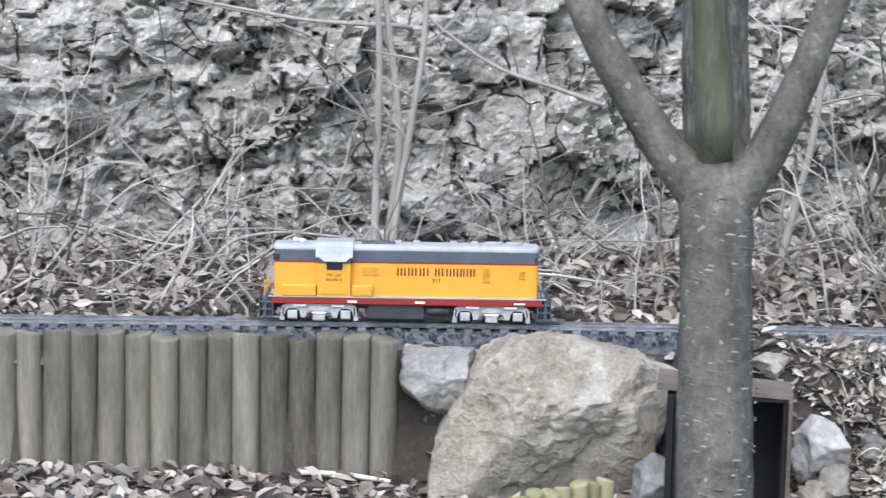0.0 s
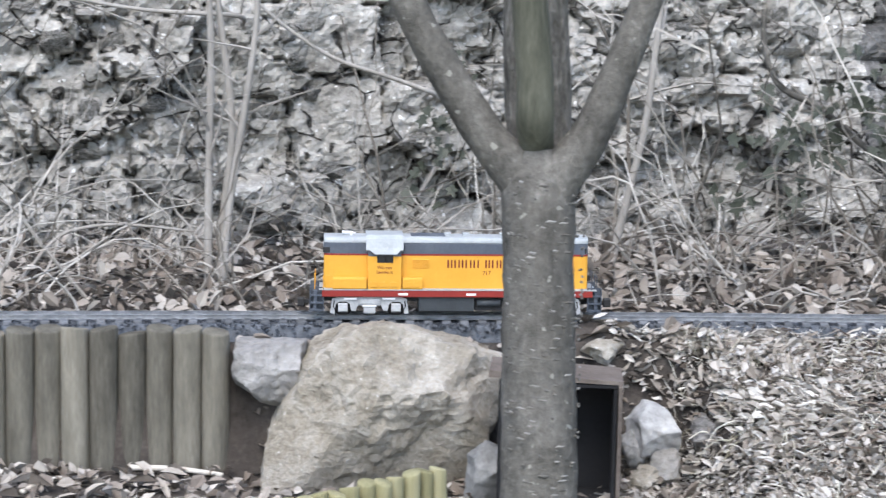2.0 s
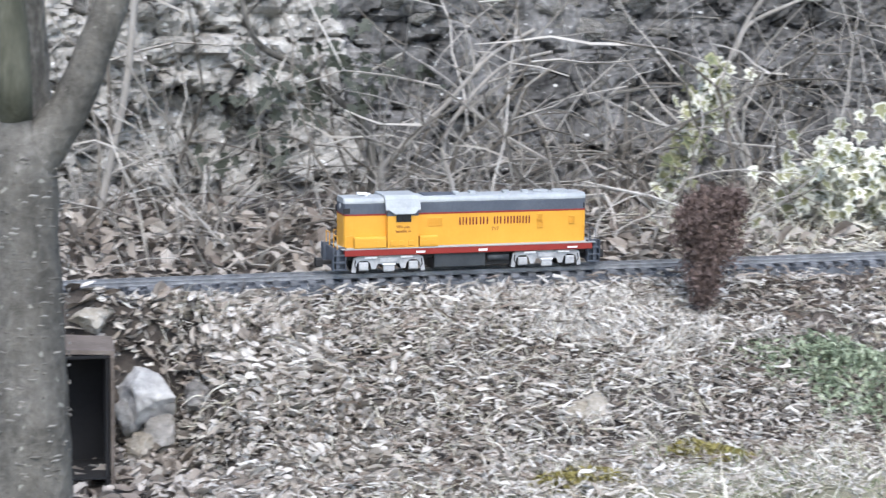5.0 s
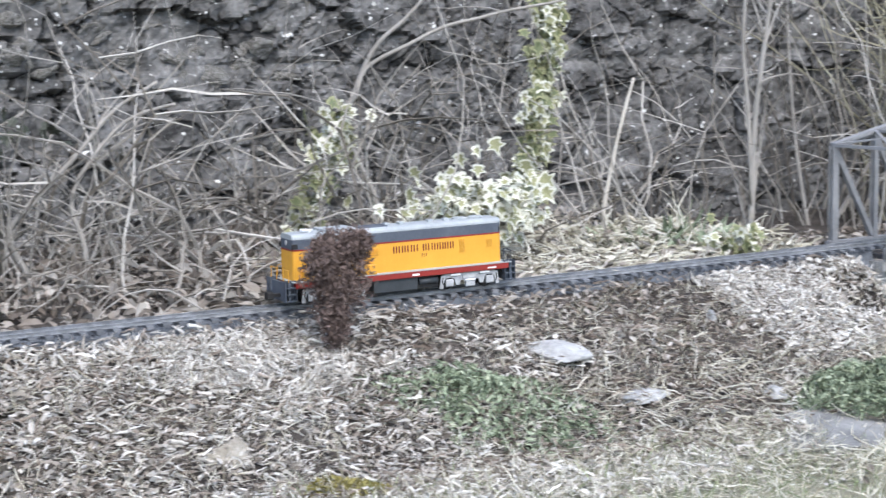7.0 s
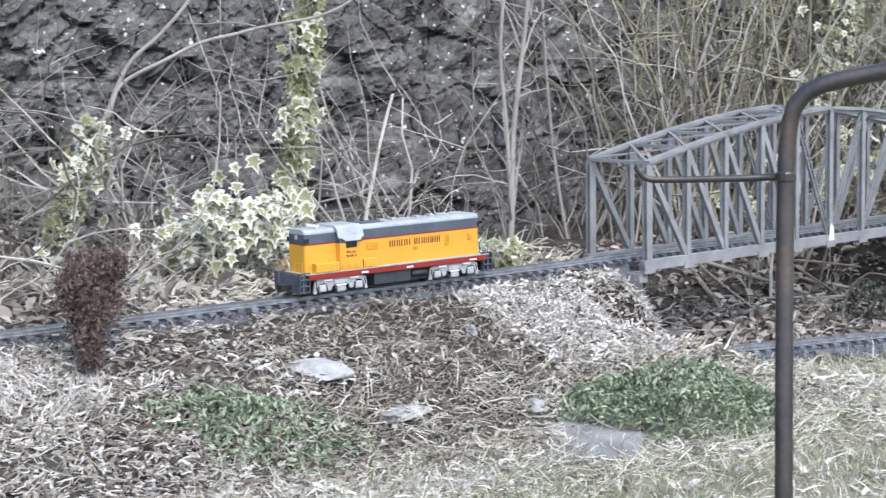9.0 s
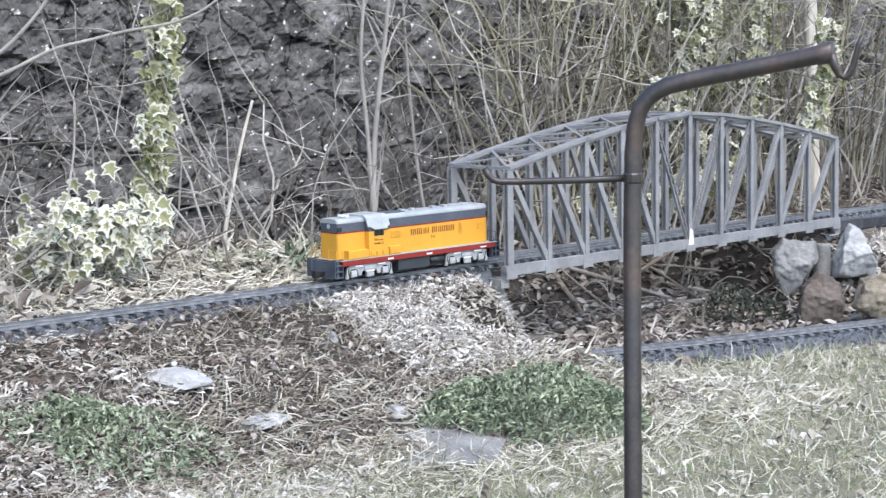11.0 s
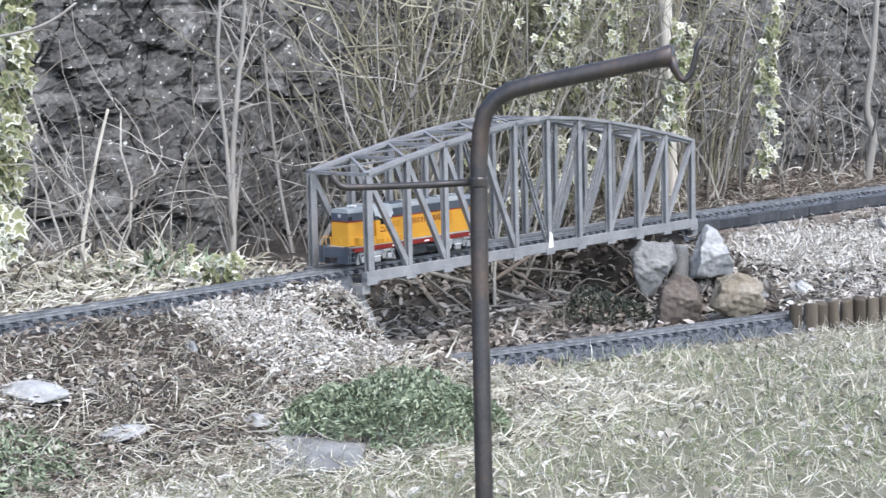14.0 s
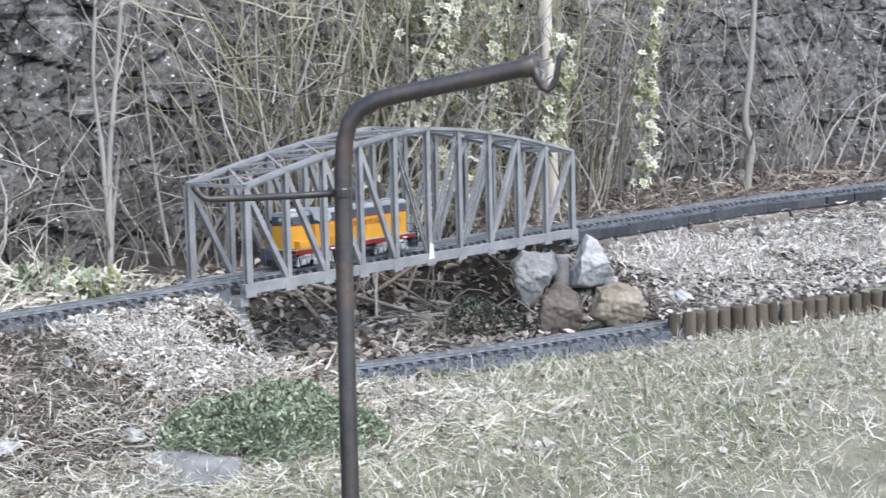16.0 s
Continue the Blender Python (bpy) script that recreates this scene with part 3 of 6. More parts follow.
def scaled(x, y, z, sx, sy, sz, rx=0, ry=0, rz=0):
    return pose(x, y, z, rx, ry, rz) @ Matrix.Diagonal((sx, sy, sz, 1))


def place_rock(name, seed, at, mat, label, cuts=9, n=4, sharp=.16):
    src = rock_build(seed, 1.0, n, cuts, sharp)
    b = Build().add(src.v, src.f, at)
    c = np.array(b.v).mean(0)
    b.v = [tuple(np.array(p) - c) for p in b.v]
    ob = part(name, b, mat)
    ob.location = c
    return tagged(ob, label, "rock")


def faceted_rock(name, outline, depth, at, mat, label, seed=0, rough=.012, faces=(((.05, -.8, .6), .42), ((-.1, -1, .1), .46), ((.12, -1, -.35), .44), ((.6, -.8, .1), .62), ((-.6, -.8, .2), .6))):
    """A broken rock: the solid between planes through its outline in x and z and a few planes across its face, roughened. faces: normals and reach as a share of the depth."""
    n = len(outline)
    cx = sum((Vector(p) for p in outline), Vector((0, 0))) / n
    r = random.Random(seed)
    planes = [(Vector((0, 1, 0)), depth * .5)]
    for i in range(n):
        p, q = Vector(outline[i]) - cx, Vector(outline[(i + 1) % n]) - cx
        e = q - p
        m = Vector((-e.y, r.uniform(-.25, .1) * e.length, e.x)).normalized()
        planes.append((m, m.dot(Vector((p.x, 0, p.y)))))
    planes += [(Vector(m).normalized(), k * depth) for m, k in faces]
    bm = bmesh.new()
    bmesh.ops.create_icosphere(bm, subdivisions=5, radius=1)
    o = Vector((seed * 1.7, seed, 0))
    for v in bm.verts:
        d = v.co.normalized()
        p = d * min(k / max(d.dot(m), 1e-3) for m, k in planes if d.dot(m) > 1e-3)
        w = noise.noise(p * 9 + o) + .55 * noise.noise(p * 27 + o) + .4 * noise.noise(p * 70 + o) - .5 * abs(noise.noise(p * 14 + o))
        v.co = p + d * w * rough + Vector((cx.x, 0, cx.y))
    b = Build()
    b.v = [tuple(v.co) for v in bm.verts]
    b.f = [tuple(v.index for v in f.verts) for f in bm.faces]
    bm.free()
    return tagged(part(name, b, mat, at=at), label, "rock")


# ---- timber edging ----
def log_mesh(h, r, seed):
    b = Build()
    n = 14
    prof = [(1.0, 0), (1.0, h * .3), (.99, h * .6), (.985, h * .9), (.98, h - .004), (.95, h - .001), (.9, h)]
    for k, z in prof:
        for j in range(n):
            a = 2 * math.pi * j / n
            q = r * k * (1 + .03 * noise.noise(Vector((math.cos(a) * 2 + seed * 7, math.sin(a) * 2, z * 6))))
            b.v.append((q * math.cos(a), q * math.sin(a), z + (z > h * .8) * .004 * math.sin(a + seed)))
    for i in range(len(prof) - 1):
        for j in range(n):
            b.f.append((i * n + j, i * n + (j + 1) % n, (i + 1) * n + (j + 1) % n, (i + 1) * n + j))
    b.f.append(tuple((len(prof) - 1) * n + j for j in range(n)))
    me = b.mesh("log", M["log"], True)
    return me


def palisade(a, c, count, heights, r, mat_name, label, lean=2.0, seed=3):
    top = tagged(new("palisade"), label, "palisade")
    top.location = (a[0], a[1], a[2])
    rr = random.Random(seed)
    meshes = [log_mesh(heights, r, k) for k in range(4)]
    for me in meshes:
        me.materials[0] = M[mat_name]
    for i in range(count):
        t = i / (count - 1)
        p = Vector(a).lerp(Vector(c), t) - Vector(a)
        sc = rr.uniform(.94, 1.05)
        part("log", meshes[i % 4], None, top, at=scaled(p.x, p.y + rr.uniform(-.006, .006), p.z, sc, sc, rr.uniform(.975, 1.02), rr.uniform(-lean, lean) * .5, rr.uniform(-lean, lean) * .5, rr.uniform(0, 360)))
    return top


# ---- tree ----
def limb(points, radii, seed, sides=18, sub=8):
    """A limb through control points, with uneven bark."""
    pts, rad = [], []
    for i in range(len(points) - 1):
        p0, p1 = Vector(points[max(i - 1, 0)]), Vector(points[i])
        p2, p3 = Vector(points[i + 1]), Vector(points[min(i + 2, len(points) - 1)])
        for k in range(sub):
            t = k / sub
            pts.append(.5 * ((2 * p1) + (p2 - p0) * t + (2 * p0 - 5 * p1 + 4 * p2 - p3) * t * t + (3 * p1 - p0 - 3 * p2 + p3) * t ** 3))
            rad.append(radii[i] + (radii[i + 1] - radii[i]) * t)
    pts.append(Vector(points[-1]))
    rad.append(radii[-1])
    b = Build()
    b.tube(pts, rad, sides)
    for i, v in enumerate(b.v):
        v = Vector(v)
        c = pts[min(i // sides, len(pts) - 1)]
        d = v - c
        q = 1 + .06 * noise.noise(v * 22 + Vector((seed, 0, 0))) + .025 * noise.noise(v * 60)
        b.v[i] = tuple(c + d * q)
    return b


def garden_tree():
    tree = tagged(new("tree"), "bare grey-barked tree forking into several smooth limbs", "tree")
    base = Vector((0.510, 2.297, 0.222))
    base.z = -.06
    tree.location = base
    rel = lambda pts: [Vector(p) - base for p in pts]
    foot = Vector((base.x, base.y, -.06))
    trunk = [foot] + [Vector(p) for p in [(0.510, 2.297, 0.222), (0.513, 2.326, 0.350), (0.515, 2.351, 0.496), (0.515, 2.361, 0.576), (0.515, 2.365, 0.617), (0.514, 2.368, 0.652)]]
    part("trunk", limb(rel(trunk), [.062, .0505, .049, .0475, .049, .046, .026], 1, 22, 14), M["bark"], tree, smooth=True)
    part("limb", limb(rel([(0.513, 2.361, 0.569), (0.486, 2.372, 0.623), (0.451, 2.384, 0.664), (0.405, 2.397, 0.734), (0.362, 2.407, 0.808), (0.331, 2.412, 0.874), (0.281, 2.415, 0.989), (0.231, 2.404, 1.158)]), [.026, .032, .0275, .0245, .0235, .023, .018, .01], 2), M["bark"], tree, smooth=True)
    part("limb", limb(rel([(0.521, 2.348, 0.570), (0.544, 2.347, 0.623), (0.577, 2.342, 0.674), (0.607, 2.336, 0.745), (0.634, 2.329, 0.822), (0.651, 2.323, 0.880), (0.676, 2.309, 0.993), (0.708, 2.279, 1.157)]), [.026, .031, .026, .0225, .021, .0205, .016, .01], 3), M["bark"], tree, smooth=True)
    front = [Vector(p) for p in [(0.514, 2.370, 0.620), (0.513, 2.373, 0.653)]] + [Vector(p) for p in [(0.502, 2.337, 0.692), (0.501, 2.339, 0.732), (0.498, 2.341, 0.783), (0.490, 2.343, 0.862), (0.479, 2.339, 1.004), (0.463, 2.326, 1.155)]]
    part("limb", limb(rel(front), [.018, .023, .0245, .024, .0235, .023, .018, .01], 4), M["green_bark"], tree, smooth=True)
    part("limb", limb(rel([(0.532, 2.419, 0.578), (0.532, 2.424, 0.638), (0.527, 2.430, 0.714), (0.523, 2.433, 0.789), (0.521, 2.433, 0.879), (0.530, 2.424, 1.011), (0.541, 2.403, 1.169)]), [.04, .043, .045, .045, .042, .03, .012], 5), M["flaky_bark"], tree, smooth=True)
    r = random.Random(4)
    marks = Build()
    for _ in range(240):
        z, a = r.uniform(.05, .62), r.uniform(math.pi, 2 * math.pi)
        q = .0492
        c = Vector((math.cos(a) * q, math.sin(a) * q, z + .06))
        w = r.uniform(.03, .14)
        marks.tube([(math.cos(a + k * w) * q, math.sin(a + k * w) * q, c.z + .001 * math.sin(k * 9)) for k in (-1, -.4, .4, 1)], [.0006, .0018, .0018, .0006], 5)
    tagged(part("lenticels", marks, M["lenticel"], tree, "raised pale corky bark marks"), kind="stuff")



# ---- bridge ----
def truss_bridge():
    a, e = Vector((3.615, 2.849, .253)), Vector((5.112, 2.737, .253))
    L = (e - a).length
    yaw = math.degrees(math.atan2(e.y - a.y, e.x - a.x))
    br = tagged(new("truss_bridge"), "grey painted model railway truss bridge with arched top chords", "bridge")
    br.matrix_basis = pose(a.x, a.y, a.z, 0, 0, yaw)
    W, N = .2, 10
    dx = L / N
    hi = [.277 + .108 * (1 - (abs(i - 5) / 5) ** 1.5) for i in range(N + 1)]
    for y in (0, W):
        inner = 1 if y == 0 else -1
        part("bottom_chord", Build().box(-.02, L + .02, y - .009, y + .009, 0, .027, c=.001), M["bridge"], br)
        for i in range(N):
            tc = Build()
            p, q = Vector((i * dx, y, hi[i])), Vector(((i + 1) * dx, y, hi[i + 1]))
            d = (q - p).normalized() * .004
            tc.bar(p - d, q + d, .022, .009)
            tc.bar(p - d - Vector((0, 0, .008)), q + d - Vector((0, 0, .008)), .006, .01)
            part("top_chord", tc, M["bridge"], br)
        for i in range(N + 1):
            x, w = i * dx, .021 if i in (0, N) else .015
            post = Build()
            post.box(x - w / 2, x + w / 2, y - .0085, y - .0055, .02, hi[i] - .004)
            post.box(x - w / 2, x + w / 2, y + .0055, y + .0085, .02, hi[i] - .004)
            post.box(x - .002, x + .002, y - .0055, y + .0055, .02, hi[i] - .004)
            part("post", post, M["bridge"], br)
        for i in range(N):
            lo, up = (i + 1, i) if i < N / 2 else (i, i + 1)
            p, q = Vector((lo * dx, y, .022)), Vector((up * dx, y, hi[up] - .008))
            b = Build()
            if i in (4, 5, 6):
                side = (q - p).normalized().cross(Vector((0, 1, 0))) * .006
                b.bar(p + side, q + side, .008, .003)
                b.bar(p - side, q - side, .008, .003)
                n = 22
                for k in range(n):
                    s = side if k % 2 else -side
                    b.bar(p.lerp(q, k / n) + s, p.lerp(q, (k + 1) / n) - s, .003, .0022)
                part("lattice_diagonal", b, M["bridge"], br)
            else:
                b.bar(p, q, .012, .015)
                part("diagonal", b, M["bridge"], br)
        for i in range(N + 1):
            part("gusset", Build().box(i * dx - .02, i * dx + .02, y - .0105, y + .0105, -.007, .012), M["bridge"], br)
    for i in range(N + 1):
        part("cross_strut", Build().bar((i * dx, 0, hi[i] - .002), (i * dx, W, hi[i] - .002), .01, .008), M["bridge"], br)
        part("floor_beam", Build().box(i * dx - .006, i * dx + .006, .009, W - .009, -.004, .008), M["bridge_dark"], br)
    for i in range(N):
        for s in (0, 1):
            part("lateral_brace", Build().bar((i * dx, s * W, hi[i] + .001 * s), ((i + 1) * dx, (1 - s) * W, hi[i + 1] + .001 * s), .007, .004), M["bridge"], br)
    for y in (W / 2 - .035, W / 2 + .035):
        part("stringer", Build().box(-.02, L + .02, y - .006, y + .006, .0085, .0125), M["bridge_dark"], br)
    part("repair_patch", Build().plate([(5 * dx - .012, .012), (5 * dx + .012, .012), (5 * dx + .008, .05), (5 * dx - .004, .06)], -.0112, -.0105), M["white"], br, "white repair patch on the lower joint")
    for x, lab in ((-.03, "bearing_shoe"), (L + .005, "bearing_shoe")):
        part(lab, Build().box(x, x + .03, .0, W, -.03, -.0075), M["concrete"], br)
    return br


# ---- iron post ----
def iron_post():
    post = tagged(new("iron_post"), "rusty bent iron garden post with a hook and a side arm", "post")
    foot = Vector((1.694, 1.139, 0.343))
    post.location = (foot.x, foot.y, -.03)
    o = Vector(post.location)
    rel = lambda pts: [Vector(p) - o - Vector((0, 0, .006)) for p in pts]
    pts = [(1.694, 1.139, 0.343), (1.724, 1.160, 0.513), (1.739, 1.170, 0.642), (1.746, 1.173, 0.733), (1.749, 1.172, 0.762), (1.753, 1.168, 0.783), (1.760, 1.158, 0.799), (1.771, 1.142, 0.809), (1.786, 1.121, 0.815), (1.827, 1.056, 0.829), (1.859, 1.001, 0.841), (1.867, 0.987, 0.844), (1.868, 0.984, 0.844)]
    part("pole", Build().tube(rel([(foot.x, foot.y, -.03)] + pts), [.0105] * 4 + [.0103] * 7 + [.0108, .0135, .012], 14), M["iron"], post, smooth=True)
    hook = [(1.862, 0.984, 0.842), (1.864, 0.980, 0.828), (1.867, 0.976, 0.819), (1.869, 0.971, 0.816), (1.872, 0.966, 0.820), (1.874, 0.962, 0.829), (1.875, 0.960, 0.840), (1.876, 0.958, 0.852), (1.879, 0.954, 0.862)]
    part("hook", Build().tube(rel(hook), [.006, .005, .0042, .004, .004, .0038, .0036, .0034, .003], 8), M["iron"], post, smooth=True)
    arm = [(1.741, 1.177, 0.704), (1.714, 1.214, 0.702), (1.675, 1.266, 0.701), (1.652, 1.294, 0.701), (1.647, 1.300, 0.703), (1.644, 1.305, 0.709), (1.642, 1.309, 0.717)]
    part("side_arm", Build().tube(rel(arm), [.0045, .0042, .004, .004, .004, .0042, .0046], 8), M["iron"], post, smooth=True)
    c = rel(arm)[0]
    part("collar", Build().lathe([(.0106, -.006), (.0116, -.004), (.0116, .004), (.0106, .006)], Matrix.Translation((rel(pts)[3].x * .6 + rel(pts)[2].x * .4, rel(pts)[3].y * .6 + rel(pts)[2].y * .4, c.z))), M["iron"], post)


# ---- locomotive ----
def text_mesh(name, body, size, mat):
    cu = bpy.data.curves.new(name, "FONT")
    cu.body, cu.size, cu.extrude, cu.align_x = body, size, .0003, "CENTER"
    cu.resolution_u = 2
    tmp = bpy.data.objects.new(name, cu)
    scene.collection.objects.link(tmp)
    me = bpy.data.meshes.new_from_object(tmp.evaluated_get(bpy.context.evaluated_depsgraph_get()))
    bpy.data.objects.remove(tmp)
    me.materials.clear()
    me.materials.append(mat)
    return me


def hood_profile(half, z0, z1, r=.012, n=5):
    pts = [(-half, z0), (half, z0)]
    pts += [(half - r + r * math.cos(a), z1 - r * .8 + r * .8 * math.sin(a)) for a in [i * math.pi / 2 / n for i in range(n + 1)]]
    pts += [(-half + r - r * math.sin(a), z1 - r * .8 + r * .8 * math.cos(a)) for a in [i * math.pi / 2 / n for i in range(n + 1)]]
    return pts


def tapered(b, prof, x0, x1, nose, mid):
    """A hood section whose one end is narrowed like a rounded nose."""
    n = len(prof)
    rows = [(x0, 1.0), (x1 - nose, 1.0), (x1 - nose * .45, .965), (x1 - nose * .12, .9), (x1, .8)] if nose > 0 else [(x0, .8), (x0 - nose * .12, .9), (x0 - nose * .45, .965), (x0 - nose, 1.0), (x1, 1.0)]
    for x, k in rows:
        b.v += [(x, p[0] * k, p[1]) for p in prof]
    for i in range(len(rows) - 1):
        for j in range(n):
            b.f.append((i * n + j, i * n + (j + 1) % n, (i + 1) * n + (j + 1) % n, (i + 1) * n + j))
    b.f += [tuple(range(n - 1, -1, -1)), tuple((len(rows) - 1) * n + j for j in range(n))]
    return b


def bogie(loco, cx):
    bg = part("bogie_frame", Build().box(cx - .05, cx + .05, -.012, .012, .018, .03), M["black"], loco)
    for s in (-1, 1):
        y = s * .0445
        box = lambda x0, x1, d0, d1, z0, z1, c=.0015: Build().box(cx + x0, cx + x1, min(y + s * d0, y + s * d1), max(y + s * d0, y + s * d1), z0, z1, c=c)
        beam = [(-.074, .007), (-.066, .006), (-.063, .024), (-.057, .029), (-.043, .029), (-.037, .024), (-.034, .012), (-.026, .012), (-.022, .022), (.022, .022), (.026, .012),
                (.034, .012), (.037, .024), (.043, .029), (.057, .029), (.063, .024), (.066, .006), (.074, .007), (.070, .034), (.058, .0385), (-.058, .0385), (-.070, .034)]
        part("side_frame", Build().plate([(cx + x, z) for x, z in beam], y - .0025, y + .0025), M["silver"], bg)
        for dx in (-.05, .05):
            part("axle_box", box(dx - .009, dx + .009, -.001, .0045, .009, .026, .003), M["silver"], bg)
            part("brake_cylinder", box(dx * .72 - .012, dx * .72 + .012, .0025, .0065, .0325, .0375), M["white"], bg)
            part("brake_hanger", Build().tube([(cx + dx * 1.32, y + s * .003, .031), (cx + dx * 1.36, y + s * .0035, .02), (cx + dx * 1.27, y + s * .0035, .013)], .0012, 6), M["black"], bg)
        part("leaf_spring", box(-.011, .011, .001, .0065, .006, .0195, .003), M["silver"], bg)
        part("spring_cap", box(-.013, .013, .001, .0075, .0195, .0225), M["white"], bg)
        part("bolster", box(-.018, .018, .002, .005, .0245, .034), M["silver"], bg)


WHEELS = []


def wheelset(loco, x):
    ws = Build()
    for s in (-1, 1):
        ws.lathe([(.017, -.003), (.0185, -.0028), (.0185, -.0016), (.0165, -.0012), (.0165, .003)], pose(0, s * .0205, 0, 90 * s, 0, 0), 20)
        for k in range(5):
            ws.box(-.002, .002, s * .0235 - .001, s * .0235 + .001, .004, .014, pose(0, 0, 0, 0, 72 * k, 0))
    ws.tube([(0, -.024, 0), (0, .024, 0)], .003, 8)
    ob = part("wheelset", ws, M["black"], loco, at=pose(x, 0, .0168))
    WHEELS.append((ob, x))


def locomotive():
    loco = tagged(new("locomotive"), "yellow and grey model diesel locomotive with red stripe on the track", "locomotive")
    H, W = .036, .054
    # frame, sill stripe and walkway
    part("frame", Build().box(-.262, .262, -.036, .036, .029, .0388), M["black"], loco)
    part("sill", Build().box(-.252, .258, -W, W, .0389, .0515, c=.001), M["red"], loco, "red sill stripe")
    part("walkway", Build().box(-.258, .266, -W - .0005, W + .0005, .0516, .0532), M["roof_paint"], loco)
    # hoods: yellow below, grey above
    z_line, z_roof = .1165, .148
    for x0, x1, nose in ((-.249, -.165, -.02), (-.105, .2505, .012)):
        low = [(-H, .0533), (H, .0533), (H, z_line), (-H, z_line)]
        part("hood_side", tapered(Build(), low, x0, x1, nose, 0), M["yellow"], loco)
        part("hood_line", tapered(Build(), [(-H - .0004, z_line - .001), (H + .0004, z_line - .001), (H + .0004, z_line + .0022), (-H - .0004, z_line + .0022)], x0 - .0003, x1 + .0003, nose, 0), M["red"], loco)
        part("hood_top", tapered(Build(), hood_profile(H, z_line + .0003, .1415, .006), x0, x1, nose, 0), M["grey_paint"], loco)
        part("roof", tapered(Build(), hood_profile(H + .0004, .1395, z_roof + .0022, .011), x0 - .0004, x1 + .0004, nose, 0), M["roof_paint"], loco)
    # cab
    part("cab", Build().prism([(-W + .003, .0533), (W - .003, .0533), (W - .003, z_line - .001), (-W + .003, z_line - .001)], -.166, -.104), M["yellow"], loco)
    part("cab_top", Build().prism([(-W + .003, z_line - .001), (W - .003, z_line - .001), (W - .003, .126), (.042, .144), (-.042, .144), (-W + .003, .126)], -.166, -.104), M["grey_paint"], loco)
    part("cab_roof", Build().prism([(-W + .0005, .1275), (-W + .003, .1255), (-.042, .1442), (.042, .1442), (W - .003, .1255), (W - .0005, .1275), (.046, .1475), (.036, .1545), (-.036, .1545), (-.046, .1475)], -.170, -.100), M["roof_paint"], loco)
    for s in (-1, 1):
        y = s * (W - .003)
        part("window_visor", Build().add([(-.170, y, .1335), (-.100, y, .1335), (-.113, y + s * .007, .1205), (-.153, y + s * .007, .1205), (-.170, y, .1315), (-.100, y, .1315), (-.113, y + s * .006, .1190), (-.153, y + s * .006, .1190)],
                                     [(0, 1, 2, 3), (7, 6, 5, 4), (0, 4, 5, 1), (1, 5, 6, 2), (2, 6, 7, 3), (3, 7, 4, 0)]), M["roof_paint"], loco)
        part("cab_window", Build().box(-.149, -.119, y - .0006, y + .0012, .1035, .1215), M["glass"], loco)
        part("window_frame", Build().box(-.1345, -.1325, y - .0006, y + .0018, .1035, .1215), M["black"], loco)
        part("window_sill", Build().box(-.152, -.116, y - .0006, y + .003, .1015, .1033), M["yellow"], loco)
        part("battery_box", Build().box(-.232, -.169, s * .044 - .009, s * .044 + .009, .0534, .0745, c=.002), M["yellow"], loco)
        part("battery_box", Build().box(-.101, -.064, s * .044 - .008, s * .044 + .008, .0534, .0745, c=.002), M["yellow"], loco)
        for x in (-.222, -.205, -.188, -.155, -.137, -.118, -.092, -.076):
            part("louvre", Build().box(x - .006, x + .006, s * .0525 - .0007, s * .0525 + .0012, .058, .067), M["yellow"], loco)
        for x, z in ((-.075, .10), (-.058, .10), (.152, .103), (.152, .09), (.22, .097)):
            d = Build()
            d.box(x - .008, x + .008, s * H - .0005, s * H + .0012, z - .009, z + .009, c=.0008)
            for k in range(5):
                d.box(x - .006, x + .006, s * H + .0012 * s - .0006, s * H + .0012 * s + .0008, z - .007 + k * .0034, z - .0055 + k * .0034)
            part("louvre_panel", d, M["yellow"], loco)
        # lettering in plain bars, and the road number
        x = -.0165
        for w in (.0095, .0105, .0032, .0115, .0105, 0, .009, .0115, .0095, .0032, .0085, .0032, .009):
            if w:
                bars = Build().box(x, x + min(w, .003), s * H - .0004, s * H + .0004, .0925, .1075)
                if w > .005:
                    bars.box(x + w - .0028, x + w, s * H - .0004, s * H + .0004, .0925, .1075)
                part("letter_bar", bars, M["lettering"], loco)
            x += (w + .0036) if w else .0085
        me = text_mesh("road_number", "717", .0105, M["lettering"])
        part("road_number", me, None, loco, at=pose(.058, s * (H + .0003), .0795, 90, 0, 0 if s < 0 else 180))
        for k, word in enumerate(("We can", "handle it")):
            part("slogan", text_mesh("slogan", word, .0088, M["lettering"]), None, loco, at=pose(-.135, s * (W - .0028), .0915 - .0085 * k, 90, 0, 0 if s < 0 else 180))
        for x, n in ((-.1, 0), (.028, 0)):
            part("sill_plate", Build().box(x - .009, x + .009, s * W - .0006, s * W + .0006, .0425, .0465), M["white"], loco)
        part("sill_plate", Build().box(.205, .226, s * W - .0006, s * W + .0006, .0425, .0455), M["white"], loco)
        for x in (-.24, .236):
            part("number_board", Build().box(x - .011, x + .011, s * .0338 - .0012, s * .0338 + .0012, .1205, .1305, pose(0, 0, 0)), M["black"], loco)
        hr = Build()
        rail_pts = [(-.25, s * .051, .0533), (-.25, s * .051, .078), (-.235, s * .051, .08)]
        hr.tube(rail_pts, .0009, 6)
        part("handrail", hr, M["yellow"], loco)
        hr = Build().tube([(.256, s * .051, .0533), (.256, s * .051, .066)], .0009, 6)
        part("handrail", hr, M["grey_paint"], loco)
